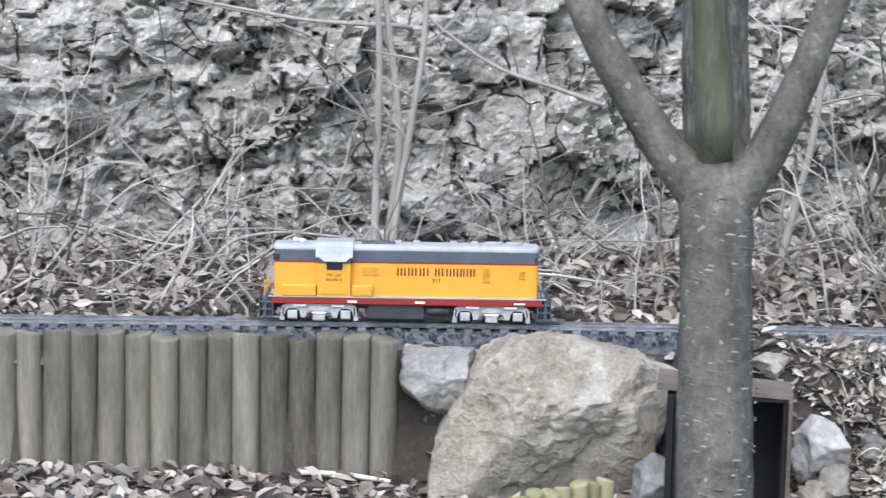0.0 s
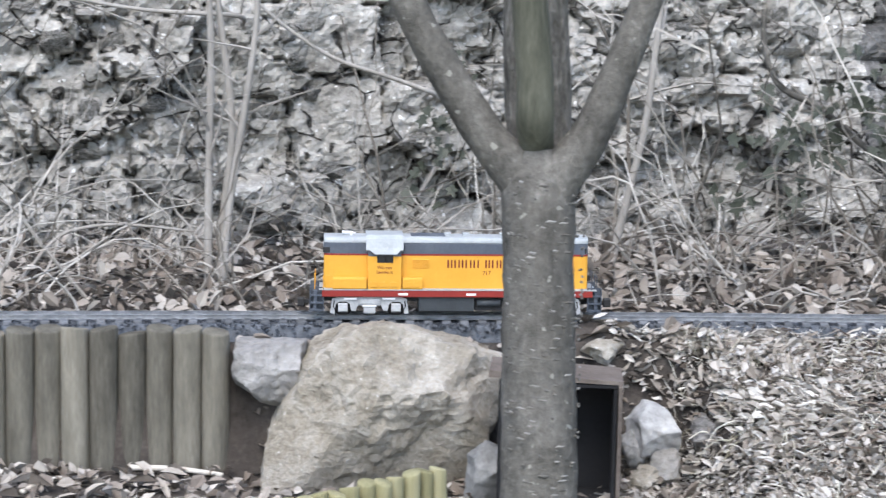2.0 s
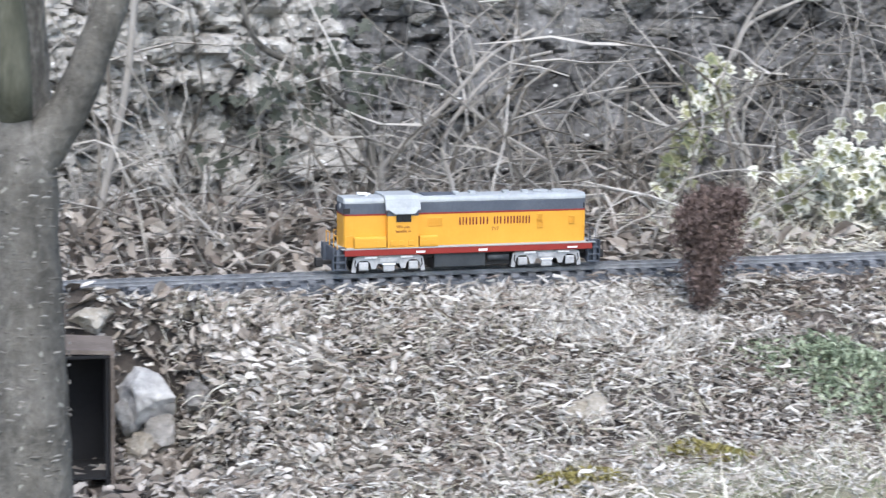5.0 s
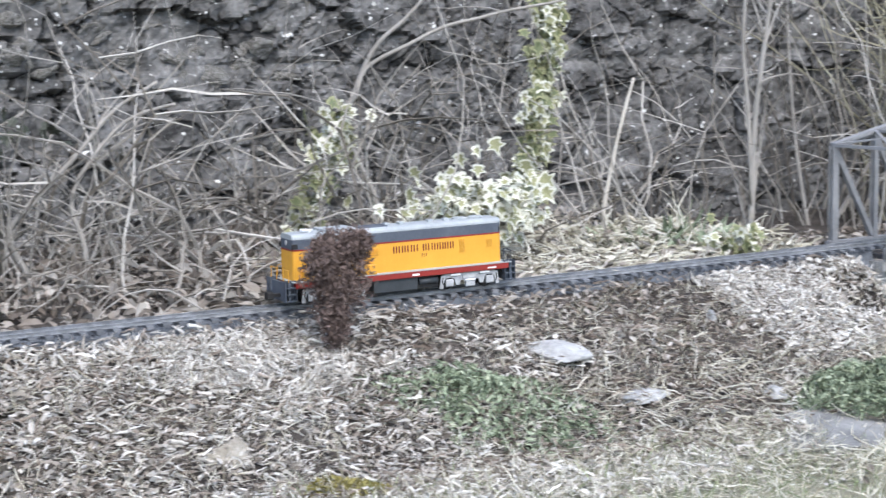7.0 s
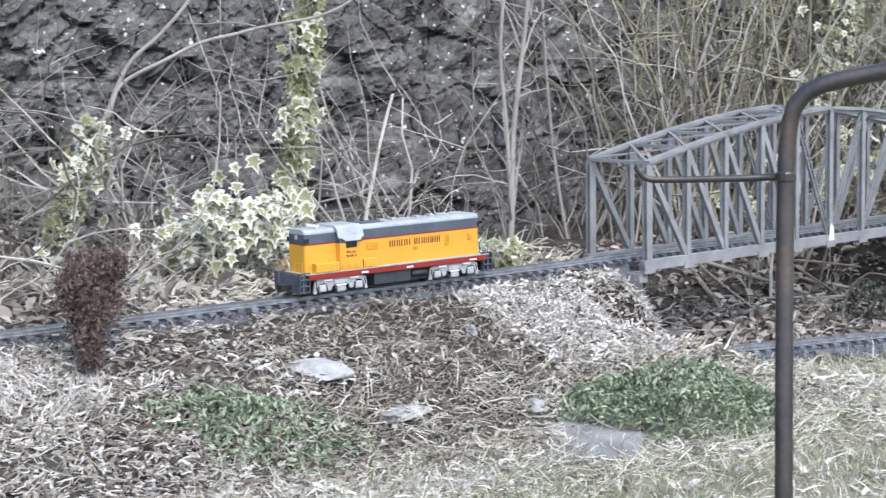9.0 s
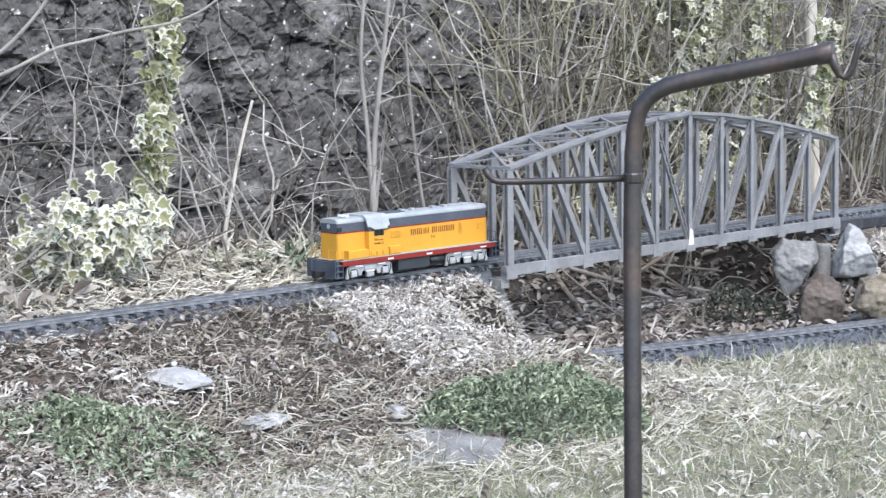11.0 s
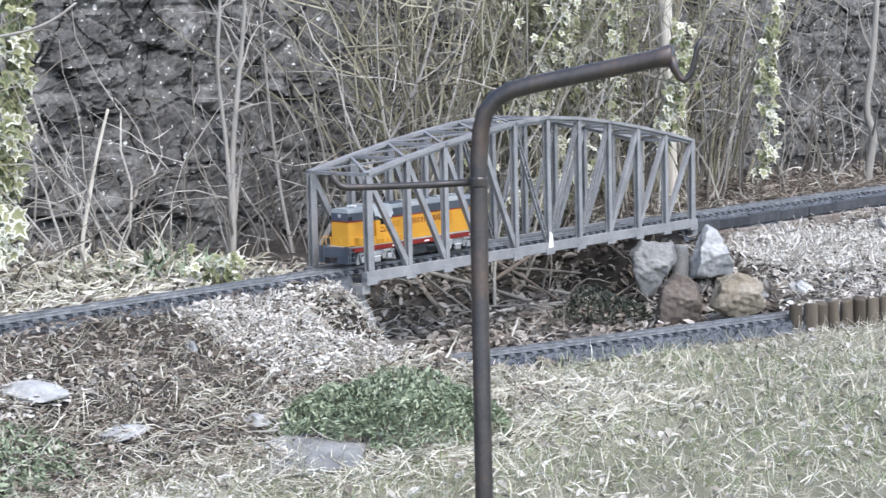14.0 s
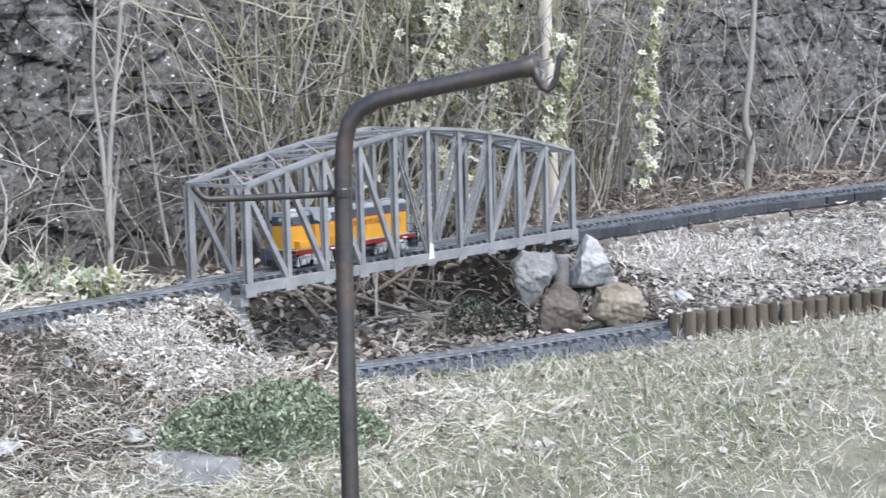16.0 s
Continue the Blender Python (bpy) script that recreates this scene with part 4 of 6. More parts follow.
    # underframe
    part("fuel_tank", Build().prism([(-.036, .007), (.036, .007), (.047, .012), (.048, .0385), (-.048, .0385), (-.047, .012)], -.07, .034), M["tank"], loco)
    part("battery_rack", Build().box(.036, .088, -.04, .04, .012, .0385), M["black"], loco)
    for s in (-1, 1):
        part("air_tank", Build().tube([(.04, s * .043, .027), (.084, s * .043, .027)], .007, 10), M["tank"], loco, smooth=True)
    for cx in (-.163, .163):
        bogie(loco, cx)
        for dx in (-.05, .05):
            wheelset(loco, cx + dx)
    # pilots with steps, couplers, end rails
    for e in (-1, 1):
        b = Build()
        b.box(min(e * .262, e * .268), max(e * .262, e * .268), -.05, .05, .010, .0505, c=.001)
        part("pilot", b, M["grey_paint"], loco)
        for s in (-1, 1):
            x0, x1 = sorted((e * .249, e * .2755))
            y0, y1 = sorted((s * .040, s * .053))
            yb = s * .040
            ladder = part("step_back", Build().box(x0, x1, min(yb, yb + s * .0015), max(yb, yb + s * .0015), .012, .056), M["grey_paint"], loco)
            for z in (.012, .026, .040):
                part("step", Build().box(x0, x1, y0, y1, z, z + .0025), M["grey_paint"], ladder)
            part("step_side", Build().box(x0, x0 + .0015, y0, y1, .0145, .056), M["grey_paint"], ladder)
            part("step_side", Build().box(x1 - .0015, x1, y0, y1, .0145, .056), M["grey_paint"], ladder)
        cp = Build()
        x0, x1 = sorted((e * .268, e * .292))
        cp.box(x0, x1, -.005, .005, .018, .026, c=.001)
        x0, x1 = sorted((e * .286, e * .299))
        cp.box(x0, x1, -.010, .008, .014, .030, c=.002)
        part("coupler", cp, M["black"], loco)
        x = e * .266
        for s in (-1, 1):
            er = Build().tube([(x, s * .048, .0533), (x, s * .048, .078), (x, s * .018, .078), (x, s * .018, .0533)], .0011, 6)
            part("end_rail", er, M["yellow"] if e < 0 else M["grey_paint"], loco)
        lamp = Build().lathe([(.0055, 0), (.0055, .004), (.004, .0045)], pose(e * .2475 - e * .001, 0, .132, 0, 90 * e, 0), 12)
        part("headlight", lamp, M["silver"], loco)
    # roof details
    for x in (.165, .205):
        part("roof_fan", Build().lathe([(.017, .1495), (.017, .1535), (.015, .1545), (.004, .1545)], Matrix.Translation((x, 0, 0)), 20), M["roof_paint"], loco)
    part("roof_vent", Build().box(-.085, -.02, -.02, .02, .149, .1525, c=.001), M["grey_paint"], loco)
    for x in (-.015, .02, .09, .13):
        part("exhaust", Build().box(x - .006, x + .006, -.008, .008, .149, .1555, c=.001), M["roof_paint"], loco)
    part("horn", Build().tube([(-.215, -.006, .155), (-.19, -.006, .155)], [.0028, .0012], 8).tube([(-.215, .004, .155), (-.195, .004, .155)], [.0028, .0012], 8).box(-.2, -.196, -.008, .006, .149, .155), M["white"], loco)
    return loco


# ---- how the train runs: the plan's x at each time ----
RUN = [(0, 0.199), (0.5, 0.269), (1, 0.338), (1.5, 0.454), (2, 0.609), (3, 0.946), (5.5, 1.780), (7, 2.269), (8.5, 2.736), (11, 3.363), (12.5, 3.646), (14.5, 3.935), (16, 4.106)]


def run_x(t):
    ts, xs = zip(*RUN)
    n = len(ts)
    i = min(max(sum(1 for q in ts if q <= t) - 1, 0), n - 2)
    sl = [(xs[k + 1] - xs[k]) / (ts[k + 1] - ts[k]) for k in range(n - 1)]
    m = [sl[0]] + [2 * sl[k - 1] * sl[k] / (sl[k - 1] + sl[k]) for k in range(1, n - 1)] + [sl[-1]]
    h = ts[i + 1] - ts[i]
    u = (t - ts[i]) / h
    return ((2 * u ** 3 - 3 * u ** 2 + 1) * xs[i] + (u ** 3 - 2 * u ** 2 + u) * h * m[i] + (-2 * u ** 3 + 3 * u ** 2) * xs[i + 1] + (u ** 3 - u ** 2) * h * m[i + 1])


# ---- scattered stuff ----
def scatter(name, local, faces, pos, size, mat, tilt, label, category, stretch=None, seed=0, upright=False, parent=None):
    """Many small alike pieces in one mesh: local points, scaled, tilted and turned at random at the given places."""
    r = np.random.default_rng(seed)
    n, k = len(pos), len(local)
    L = np.repeat(np.array(local, float)[None], n, 0) * size[:, None, None]
    if stretch is not None:
        L = L * stretch[:, None, :]
    L[:, :, 2] *= r.uniform(.2, 1.8, n)[:, None]
    yaw, tx, ty = r.uniform(0, 2 * np.pi, n), r.normal(0, tilt, n), r.normal(0, tilt, n)
    c, s = np.cos, np.sin

    def turn(L, a, i, j):
        A, B = L[:, :, i].copy(), L[:, :, j].copy()
        L[:, :, i], L[:, :, j] = A * c(a)[:, None] - B * s(a)[:, None], A * s(a)[:, None] + B * c(a)[:, None]
    turn(L, tx, 1, 2)
    turn(L, ty, 0, 2)
    turn(L, yaw, 0, 1)
    V = (L + pos[:, None, :]).reshape(-1, 3)
    F = (np.array(faces)[None] + (np.arange(n) * k)[:, None, None]).reshape(-1, len(faces[0]))
    me = bpy.data.meshes.new(name)
    me.from_pydata(V.tolist(), [], F.tolist())
    me.materials.append(mat)
    ob = new(name, me)
    if parent is not None:
        ob.parent = parent
        return ob
    return tagged(ob, label, category, kind="stuff")


LEAF = [(-.5, 0, 0), (-.15, -.27, .12), (-.12, .27, .12), (.2, -.22, .16), (.22, .22, .15), (.5, 0, .05)]
LEAF_F = [(0, 1, 3, 5), (0, 5, 4, 2)]
STALK = [(-.035, 0, 0), (.035, 0, 0), (-.028, .16, .5), (.028, .16, .5), (-.008, .5, .85), (.008, .5, .85)]
STALK_F = [(0, 1, 3, 2), (2, 3, 5, 4)]
SPRIG = [(-.5, -.02, 0), (-.1, -.16, .1), (-.1, .16, .1), (.3, -.13, .16), (.3, .13, .16), (.5, 0, .1)]


def field(n, x0, x1, v0, v1, seed, lift=.01, keep=None, power=1.0):
    """Places on the ground between two runs of the plan and two distances in front of the track."""
    r = np.random.default_rng(seed)
    x = r.uniform(x0, x1, n)
    v = v0 + (v1 - v0) * r.random(n) ** power
    y = track_y(x) - v
    if keep is not None:
        ok = keep(x, y, v)
        x, y = x[ok], y[ok]
    z = land(x, y) + r.uniform(-.002, lift, len(x))
    return np.stack([x, y, z], -1)


def off_tracks(x, y, v):
    on = (np.abs(v) < np.where(x < 1, .068, .05)) & ((x < 3.5) | (x > 4.95))
    on |= (np.abs(y - low_y(x)) < .075) & (x > 3.3)
    on |= (x < .2) & (v > 0) & (y > LOG_Y - .1247 * x - .035) & (y < LOG_Y - .1247 * x + .03)
    return ~on


def curl_shape(seed, bend, k=5, thick=.05):
    """A bent three-sided stalk about a unit long."""
    r = random.Random(seed)
    a, p, pts = r.uniform(-.6, .6), Vector((-.45, 0, .02)), []
    for i in range(k):
        pts.append(p.copy())
        a += r.uniform(-bend, bend)
        p = p + Vector((math.cos(a), math.sin(a), r.uniform(-.12, .22))) * (.95 / (k - 1))
    b = Build().tube(pts, [thick * (1 - .5 * i / (k - 1)) for i in range(k)], 3, False)
    return b.v, b.f


def stalk_mat(name, n, area, mat, size, label, seed, keep=off_tracks, lift=.016, bend=.9, thick=.05, tilt=.35, power=1.0):
    """A mat of dead curled stalks lying over one another, in one mesh."""
    pos = field(n, *area, seed, lift, keep, power)
    r = np.random.default_rng(seed + 90)
    verts, faces = curl_shape(seed, bend, 6, thick)
    k = len(pos)
    return scatter(name, verts, faces, pos, r.uniform(*size, k), M[mat], tilt, label, "dead stalks",
                   np.stack([r.uniform(.7, 1.2, k), r.uniform(-1.3, 1.3, k), r.uniform(.8, 2.0, k)], -1), seed)


def patch(scale, level, seed):
    return lambda x, y, v: off_tracks(x, y, v) & (fbm(x, y, scale, 3, seed) > level)


def litter(n, area, mat, size, label, seed, lift=.014, keep=off_tracks, tilt=.45, power=1.0):
    pos = field(n, *area, seed, lift, keep, power)
    r = np.random.default_rng(seed + 50)
    k = len(pos)
    return scatter("leaf_litter", LEAF, LEAF_F, pos, r.uniform(*size, k), M[mat], tilt, label, "leaves",
                   np.stack([r.uniform(.8, 1.3, k), r.uniform(.6, 1.3, k), r.uniform(.5, 2.2, k)], -1), seed)


def tufts(name, n, area, mat, size, label, category, seed, keep=off_tracks, tilt=.5, wide=1.0, power=1.0, lift=.004):
    pos = field(n, *area, seed, lift, keep, power)
    r = np.random.default_rng(seed + 70)
    k = len(pos)
    return scatter(name, STALK, STALK_F, pos, r.uniform(*size, k), M[mat], tilt, label, category,
                   np.stack([np.full(k, wide) * r.uniform(.7, 1.4, k), r.uniform(.3, 1.9, k), r.uniform(.6, 1.1, k)], -1), seed)


def mound(name, centre, radii, height, n, size, mat, label, category, seed, yaw=0.0, ragged=.3, stalky=False):
    """A low cushion of small leafy sprigs."""
    r = np.random.default_rng(seed)
    a, q = r.uniform(0, 2 * np.pi, n), np.sqrt(r.random(n))
    q = q * (1 + ragged * fbm(np.cos(a) * 2 + seed, np.sin(a) * 2, 1.5, 2, seed % 8))
    u, w = q * radii[0] * np.cos(a), q * radii[1] * np.sin(a)
    x = centre[0] + u * math.cos(yaw) - w * math.sin(yaw)
    y = centre[1] + u * math.sin(yaw) + w * math.cos(yaw)
    gap = track_y(x) - y
    clear = (gap > .06) | (x > 3.6) & (x < 5.1)
    x, y, q, gap = x[clear], y[clear], q[clear], gap[clear]
    n = len(x)
    dome = np.sqrt(np.clip(1 - q ** 2, 0, 1)) * smooth_step(.04, .17, gap) * (1 + .6 * fbm(x, y, 11, 3, seed % 7))
    z = land(x, y) + height * dome * (1 - .55 * r.random(n) ** 2)
    if stalky:
        return scatter(name, STALK, STALK_F, np.stack([x, y, z], -1), r.uniform(*size, n), M[mat], .9, label, category,
                       np.stack([r.uniform(1.2, 2.6, n), r.uniform(.3, 1.6, n), r.uniform(.5, 1, n)], -1), seed)
    ob = scatter(name, SPRIG, LEAF_F, np.stack([x, y, z], -1), r.uniform(*size, n), M[mat], .75, label, category, None, seed)
    return ob


# ---- stems, brush and climbers ----
def wander(r, start, direction, length, steps, bend, droop=0.0):
    p, d = Vector(start), Vector(direction).normalized()
    out = [p.copy()]
    for _ in range(steps):
        d = (d + Vector((r.gauss(0, bend), r.gauss(0, bend), r.gauss(0, bend) - droop))).normalized()
        p = p + d * (length / steps)
        out.append(p.copy())
    return out


def brush(name, mat, label, seed, specs):
    """Dry arching stems with side shoots. specs: count, plan area, lengths, radii, lean, droop, share of shoots, bend."""
    r = random.Random(seed)
    b = Build()
    for n, area, heights, radius, lean, droop, side, bend in specs:
        for _ in range(n):
            x = r.uniform(area[0], area[1])
            y = float(track_y(x)) - r.uniform(area[2], area[3])
            z = float(land(x, y)) - .01
            L = r.uniform(*heights)
            rad = r.uniform(*radius)
            pts = wander(r, (x, y, z), (r.gauss(0, lean), r.gauss(-.05, lean * .5), 1), L, 8, bend, droop)
            gap = track_y(np.array([p.x for p in pts])) - np.array([p.y for p in pts])
            if np.abs(gap).min() < .07 and not (3.62 < x < 5.1 and L < .35):
                continue
            if droop > .1:
                q = land(np.array([p.x for p in pts]), np.array([p.y for p in pts]))
                for p, h in zip(pts, q):
                    p.z = max(p.z, float(h) + .003)
            b.tube(pts, [rad * (1 - .75 * k / 8) for k in range(9)], 4, False)
            for k in range(2, 8):
                if r.random() < side:
                    d = Vector((r.gauss(0, 1), r.gauss(0, .5), r.uniform(0, .9)))
                    tw = wander(r, pts[k], d, L * r.uniform(.15, .45), 4, .2, .02)
                    if min(abs(float(track_y(q.x)) - q.y) for q in tw) > .07:
                        b.tube(tw, [rad * .55, rad * .5, rad * .4, rad * .3, rad * .15], 3, False)
    return tagged(part(name, b, M[mat]), label, "twigs", kind="stuff")


def sapling(stems, label, seed, shoots=6, mat="sapling", shoot_len=.25, hanging=False):
    """A young bare tree of a few rising stems: points and a radius for each."""
    base = Vector(stems[0][0][0])
    ground_z = float(land(base.x, base.y)) - .02
    thing = tagged(new("sapling"), label, "sapling")
    thing.location = (base.x, base.y, ground_z)
    o = Vector(thing.location)
    r = random.Random(seed)
    for pts, rad in stems:
        pts = [Vector(p) for p in pts]
        if hanging:
            pts = [pts[0] + Vector((.02, .16, -.02))] + pts
        elif pts[0].z > ground_z + .02:
            pts = [Vector((pts[0].x, pts[0].y, ground_z))] + pts
        n = len(pts)
        b = limb([p - o for p in pts], [rad * (1 - .45 * k / (n - 1)) for k in range(n)], seed, 8, 5)
        st = part("stem", b, M[mat], thing, smooth=True)
        for _ in range(shoots):
            k = r.randrange(1, n)
            p = pts[k - 1].lerp(pts[k], r.random()) - o
            d = Vector((r.gauss(0, 1), r.gauss(0, .4), r.uniform(.3, 1.2)))
            L = shoot_len * r.uniform(.5, 1.3)
            part("shoot", Build().tube(wander(r, p, d, L, 6, .13), [rad * .42 * (1 - .85 * q / 6) for q in range(7)], 4, False), M[mat], st)
    return thing


IVY = [(0, .42, 0), (.16, .46, .02), (.4, .32, .06), (.27, .08, .02), (.56, -.14, .07), (.17, -.22, .02), (.0, -.72, .03), (-.17, -.22, .02), (-.56, -.14, .07), (-.27, .08, .02), (-.4, .32, .06), (-.16, .46, .02)]


def ivy_meshes(rim, core):
    """Lobed leaves with a pale rim and a darker middle."""
    out = []
    for k, q, share in ((1, 1, .66), (.85, 1.6, .55), (1.1, .5, .74), (.95, 1, .45)):
        b = Build().add(IVY + [(x * share, y * share, z - .02) for x, y, z in IVY] + [(0, .05, -.05)],
                        [(i, (i + 1) % 12, 12 + (i + 1) % 12, 12 + i) for i in range(12)] + [(12 + i, 12 + (i + 1) % 12, 24) for i in range(12)], Matrix.Diagonal((k, 1, q, 1)))
        me = b.mesh("leaf", M[rim])
        me.materials.append(M[core])
        me.polygons.foreach_set("material_index", [0 if len(p.vertices) == 4 else 1 for p in me.polygons])
        out.append(me)
    return out


def ivy(line, spread, count, size, mats, label, seed, depth=.05):
    """A climbing ivy: a woody stem along a line, with lobed leaves held out towards the light."""
    r = random.Random(seed)
    base = Vector(line[0])
    thing = tagged(new("ivy"), label, "ivy")
    thing.location = base
    pts = [Vector(p) - base for p in line]
    part("stem", Build().tube(pts, [.006 * (1 - .6 * k / len(pts)) for k in range(len(pts))], 6), M["sapling"], thing)
    meshes = [m for name in mats for m in IVY_LEAVES[name]]
    for _ in range(count):
        k = r.randrange(len(pts) - 1)
        t = r.random()
        p = pts[k].lerp(pts[k + 1], t)
        w = spread * (1.0 if r.random() < .8 else 1.6)
        p = p + Vector((r.gauss(0, w), -r.uniform(0, depth) - .01, r.gauss(0, w * .8)))
        s = r.uniform(*size) * 1.15
        part("leaf", r.choice(meshes), None, thing, at=scaled(p.x, p.y, p.z, s, s, s, 65 + r.gauss(0, 28), r.gauss(0, 25), -25 + r.gauss(0, 35)))
    return thing


IVY_LEAVES = {"ivy": ivy_meshes("ivy", "moss_ivy"), "ivy_white": ivy_meshes("ivy_white", "ivy"), "ivy_dark": ivy_meshes("ivy_dark", "ivy_dark")}


def dead_conifer():
    c = Vector((2.018, 2.994, 0.193))
    c.z = float(land(c.x, c.y))
    thing = tagged(new("conifer"), "small brown dried-out dwarf conifer beside the track", "conifer")
    thing.location = c
    part("trunk", Build().tube([(0, 0, -.02), (.002, 0, .06), (0, 0, .12)], [.008, .007, .004], 8), M["bark"], thing)
    r = np.random.default_rng(11)
    lobes = [(0, 0, .10, .035, .05), (-.015, 0, .155, .04, .045), (.035, .01, .17, .036, .04), (-.03, -.01, .185, .026, .032), (.045, 0, .205, .026, .03), (0, 0, .205, .034, .034), (-.005, -.01, .06, .021, .05), (.02, 0, .13, .045, .04)]
    pos, size = [], []
    for lx, ly, lz, lr, lh in lobes:
        d = r.normal(0, 1, (1100, 3))
        d /= np.linalg.norm(d, axis=1)[:, None]
        q = r.random(1100)[:, None] ** .35
        pos.append(np.array((lx, ly, lz)) + d * q * np.array((lr, lr, lh)) * (1 + .18 * r.normal(0, 1, (1100, 1))))
    pos = np.concatenate(pos) * np.array((1.3, 1.3, 1.08))
    scatter("crown", SPRIG, LEAF_F, pos, r.uniform(.007, .015, len(pos)), M["conifer"], 1.2, "", "", None, 4, parent=thing)


# ---- culvert ----
def culvert():
    a = Vector((0.635, 3.066, 0.022))
    e = Vector((0.824, 3.018, 0.028))
    yaw = math.degrees(math.atan2(e.y - a.y, e.x - a.x))
    L = (e - a).length
    box = tagged(new("culvert"), "square concrete culvert under the railway bank, its inside shade painted near-black", "culvert")
    box.matrix_basis = pose(a.x, a.y, -.03, 0, 0, yaw)
    # this wall is near-black too, painted as the dark gap beside the boulder
    part("side_wall", Build().box(-.012, 0, 0, .14, 0, .228, c=.002), M["shade_black"], box)
    part("side_wall", Build().box(L, L + .007, 0, .14, 0, .228, c=.002), M["earth_stone"], box)
    part("lintel", Build().add([(-.03, .006, .236), (L + .008, .006, .2285), (L + .008, .14, .2285), (-.03, .14, .236), (-.03, .006, .248), (L + .008, .006, .235), (L + .008, .14, .235), (-.03, .14, .248)],
                               [(3, 2, 1, 0), (4, 5, 6, 7), (0, 1, 5, 4), (1, 2, 6, 5), (2, 3, 7, 6), (3, 0, 4, 7)]), M["earth_stone"], box)
    # added near-black sheets: painted shade for the depth of the opening
    part("floor_board", Build().box(0, L, .004, .125, .012, .016), M["shade_black"], box)
    part("ceiling_board", Build().box(0, L, .004, .125, .223, .228), M["shade_black"], box)
    part("back_board", Build().box(0, L, .125, .135, 0, .228), M["shade_black"], box)
    part("liner", Build().box(.002, .008, .004, .125, 0, .222), M["shade_black"], box)
    part("liner", Build().box(L - .008, L - .002, .004, .125, 0, .222), M["shade_black"], box)


def post_thing(name, foot, top, r, mat, label):
    o = Vector(foot)
    o.z = float(land(o.x, o.y)) - .03
    b = limb([Vector((0, 0, 0)), (Vector(top) - o) * .5, Vector(top) - o], [r, r * .97, r * .93], 3, 10, 6)
    ob = part(name, b, M[mat], smooth=True)
    ob.location = o
    return tagged(ob, label, "post")


def stick(a, c, r, seed, mat="pale_wood", label="pale dry stick lying on the leaf litter"):
    rr = random.Random(seed)
    a, c = Vector(a), Vector(c)
    for p in (a, c):
        p.z = float(land(p.x, p.y)) + r * 1.1
    mid = a.lerp(c, .5) + Vector((rr.uniform(-.01, .01), rr.uniform(-.01, .01), .004))
    b = limb([Vector((0, 0, 0)), mid - a, c - a], [r, r * .9, r * .7], seed, 7, 5)
    ob = part("stick", b, M[mat], smooth=True)
    ob.location = a
    return tagged(ob, label, "stick", "sticks on the ground")


# ---- the place ----
ground()
WALL_OB = retaining_wall()
garden_track()
palisade((-0.552, 3.430, -0.040), (0.151, 3.343, -0.040), 15, .287, .0262, "log", "row of weathered round fence logs holding the track bed", .9)
palisade((0.206, 2.811, -0.040), (0.515, 3.039, -0.040), 12, .10, .0165, "green_log", "low greenish roll border of half-round stakes", 3, 5)
palisade((4.644, 2.151, 0.030), (5.369, 1.756, 0.030), 20, .075, .019, "dark_log", "low brown stake border along the lower track", 4, 8)
faceted_rock("boulder", [(-.215, -.17), (-.195, -.03), (-.110, .114), (-.05, .15), (.02, .164), (.1, .14), (.252, .1), (.242, .03), (.172, -.17)], .2,
             Matrix.Translation((0.439, 3.260, 0.110)), M["boulder"], "large buff boulder shoring up the railway bank", 5, .016)
faceted_rock("stone", [(-.062, .05), (.02, .062), (.07, .058), (.066, .0), (.03, -.06), (-.01, -.055), (-.06, -.01)], .12,
             Matrix.Translation((0.243, 3.329, 0.170)), M["rock"], "grey angular stone wedged beside the boulder", 8, .009)
faceted_rock("stone", [(-.07, -.13), (-.075, .1), (.05, .06), (.06, -.13)], .05,
             Matrix.Translation((0.220, 3.353, 0.079)), M["soil"], "flat brown earth-stained slab behind the stones", 9, .004)
faceted_rock("stone", [(-.035, -.06), (-.03, .02), (.0, .045), (.03, .03), (.035, -.06)], .06,
             Matrix.Translation((0.622, 3.133, 0.031)), M["concrete"], "small rounded grey stone at the culvert mouth", 12, .006)
faceted_rock("pale_stone", [(-.042, -.055), (-.044, .025), (-.017, .05), (.017, .04), (.045, -.025), (.04, -.055)], .075,
             Matrix.Translation((0.951, 3.202, 0.077)), M["white_rock"], "pale bluish stone beside the culvert", 14, .008)
garden_tree()
culvert()
truss_bridge()
iron_post()
dead_conifer()

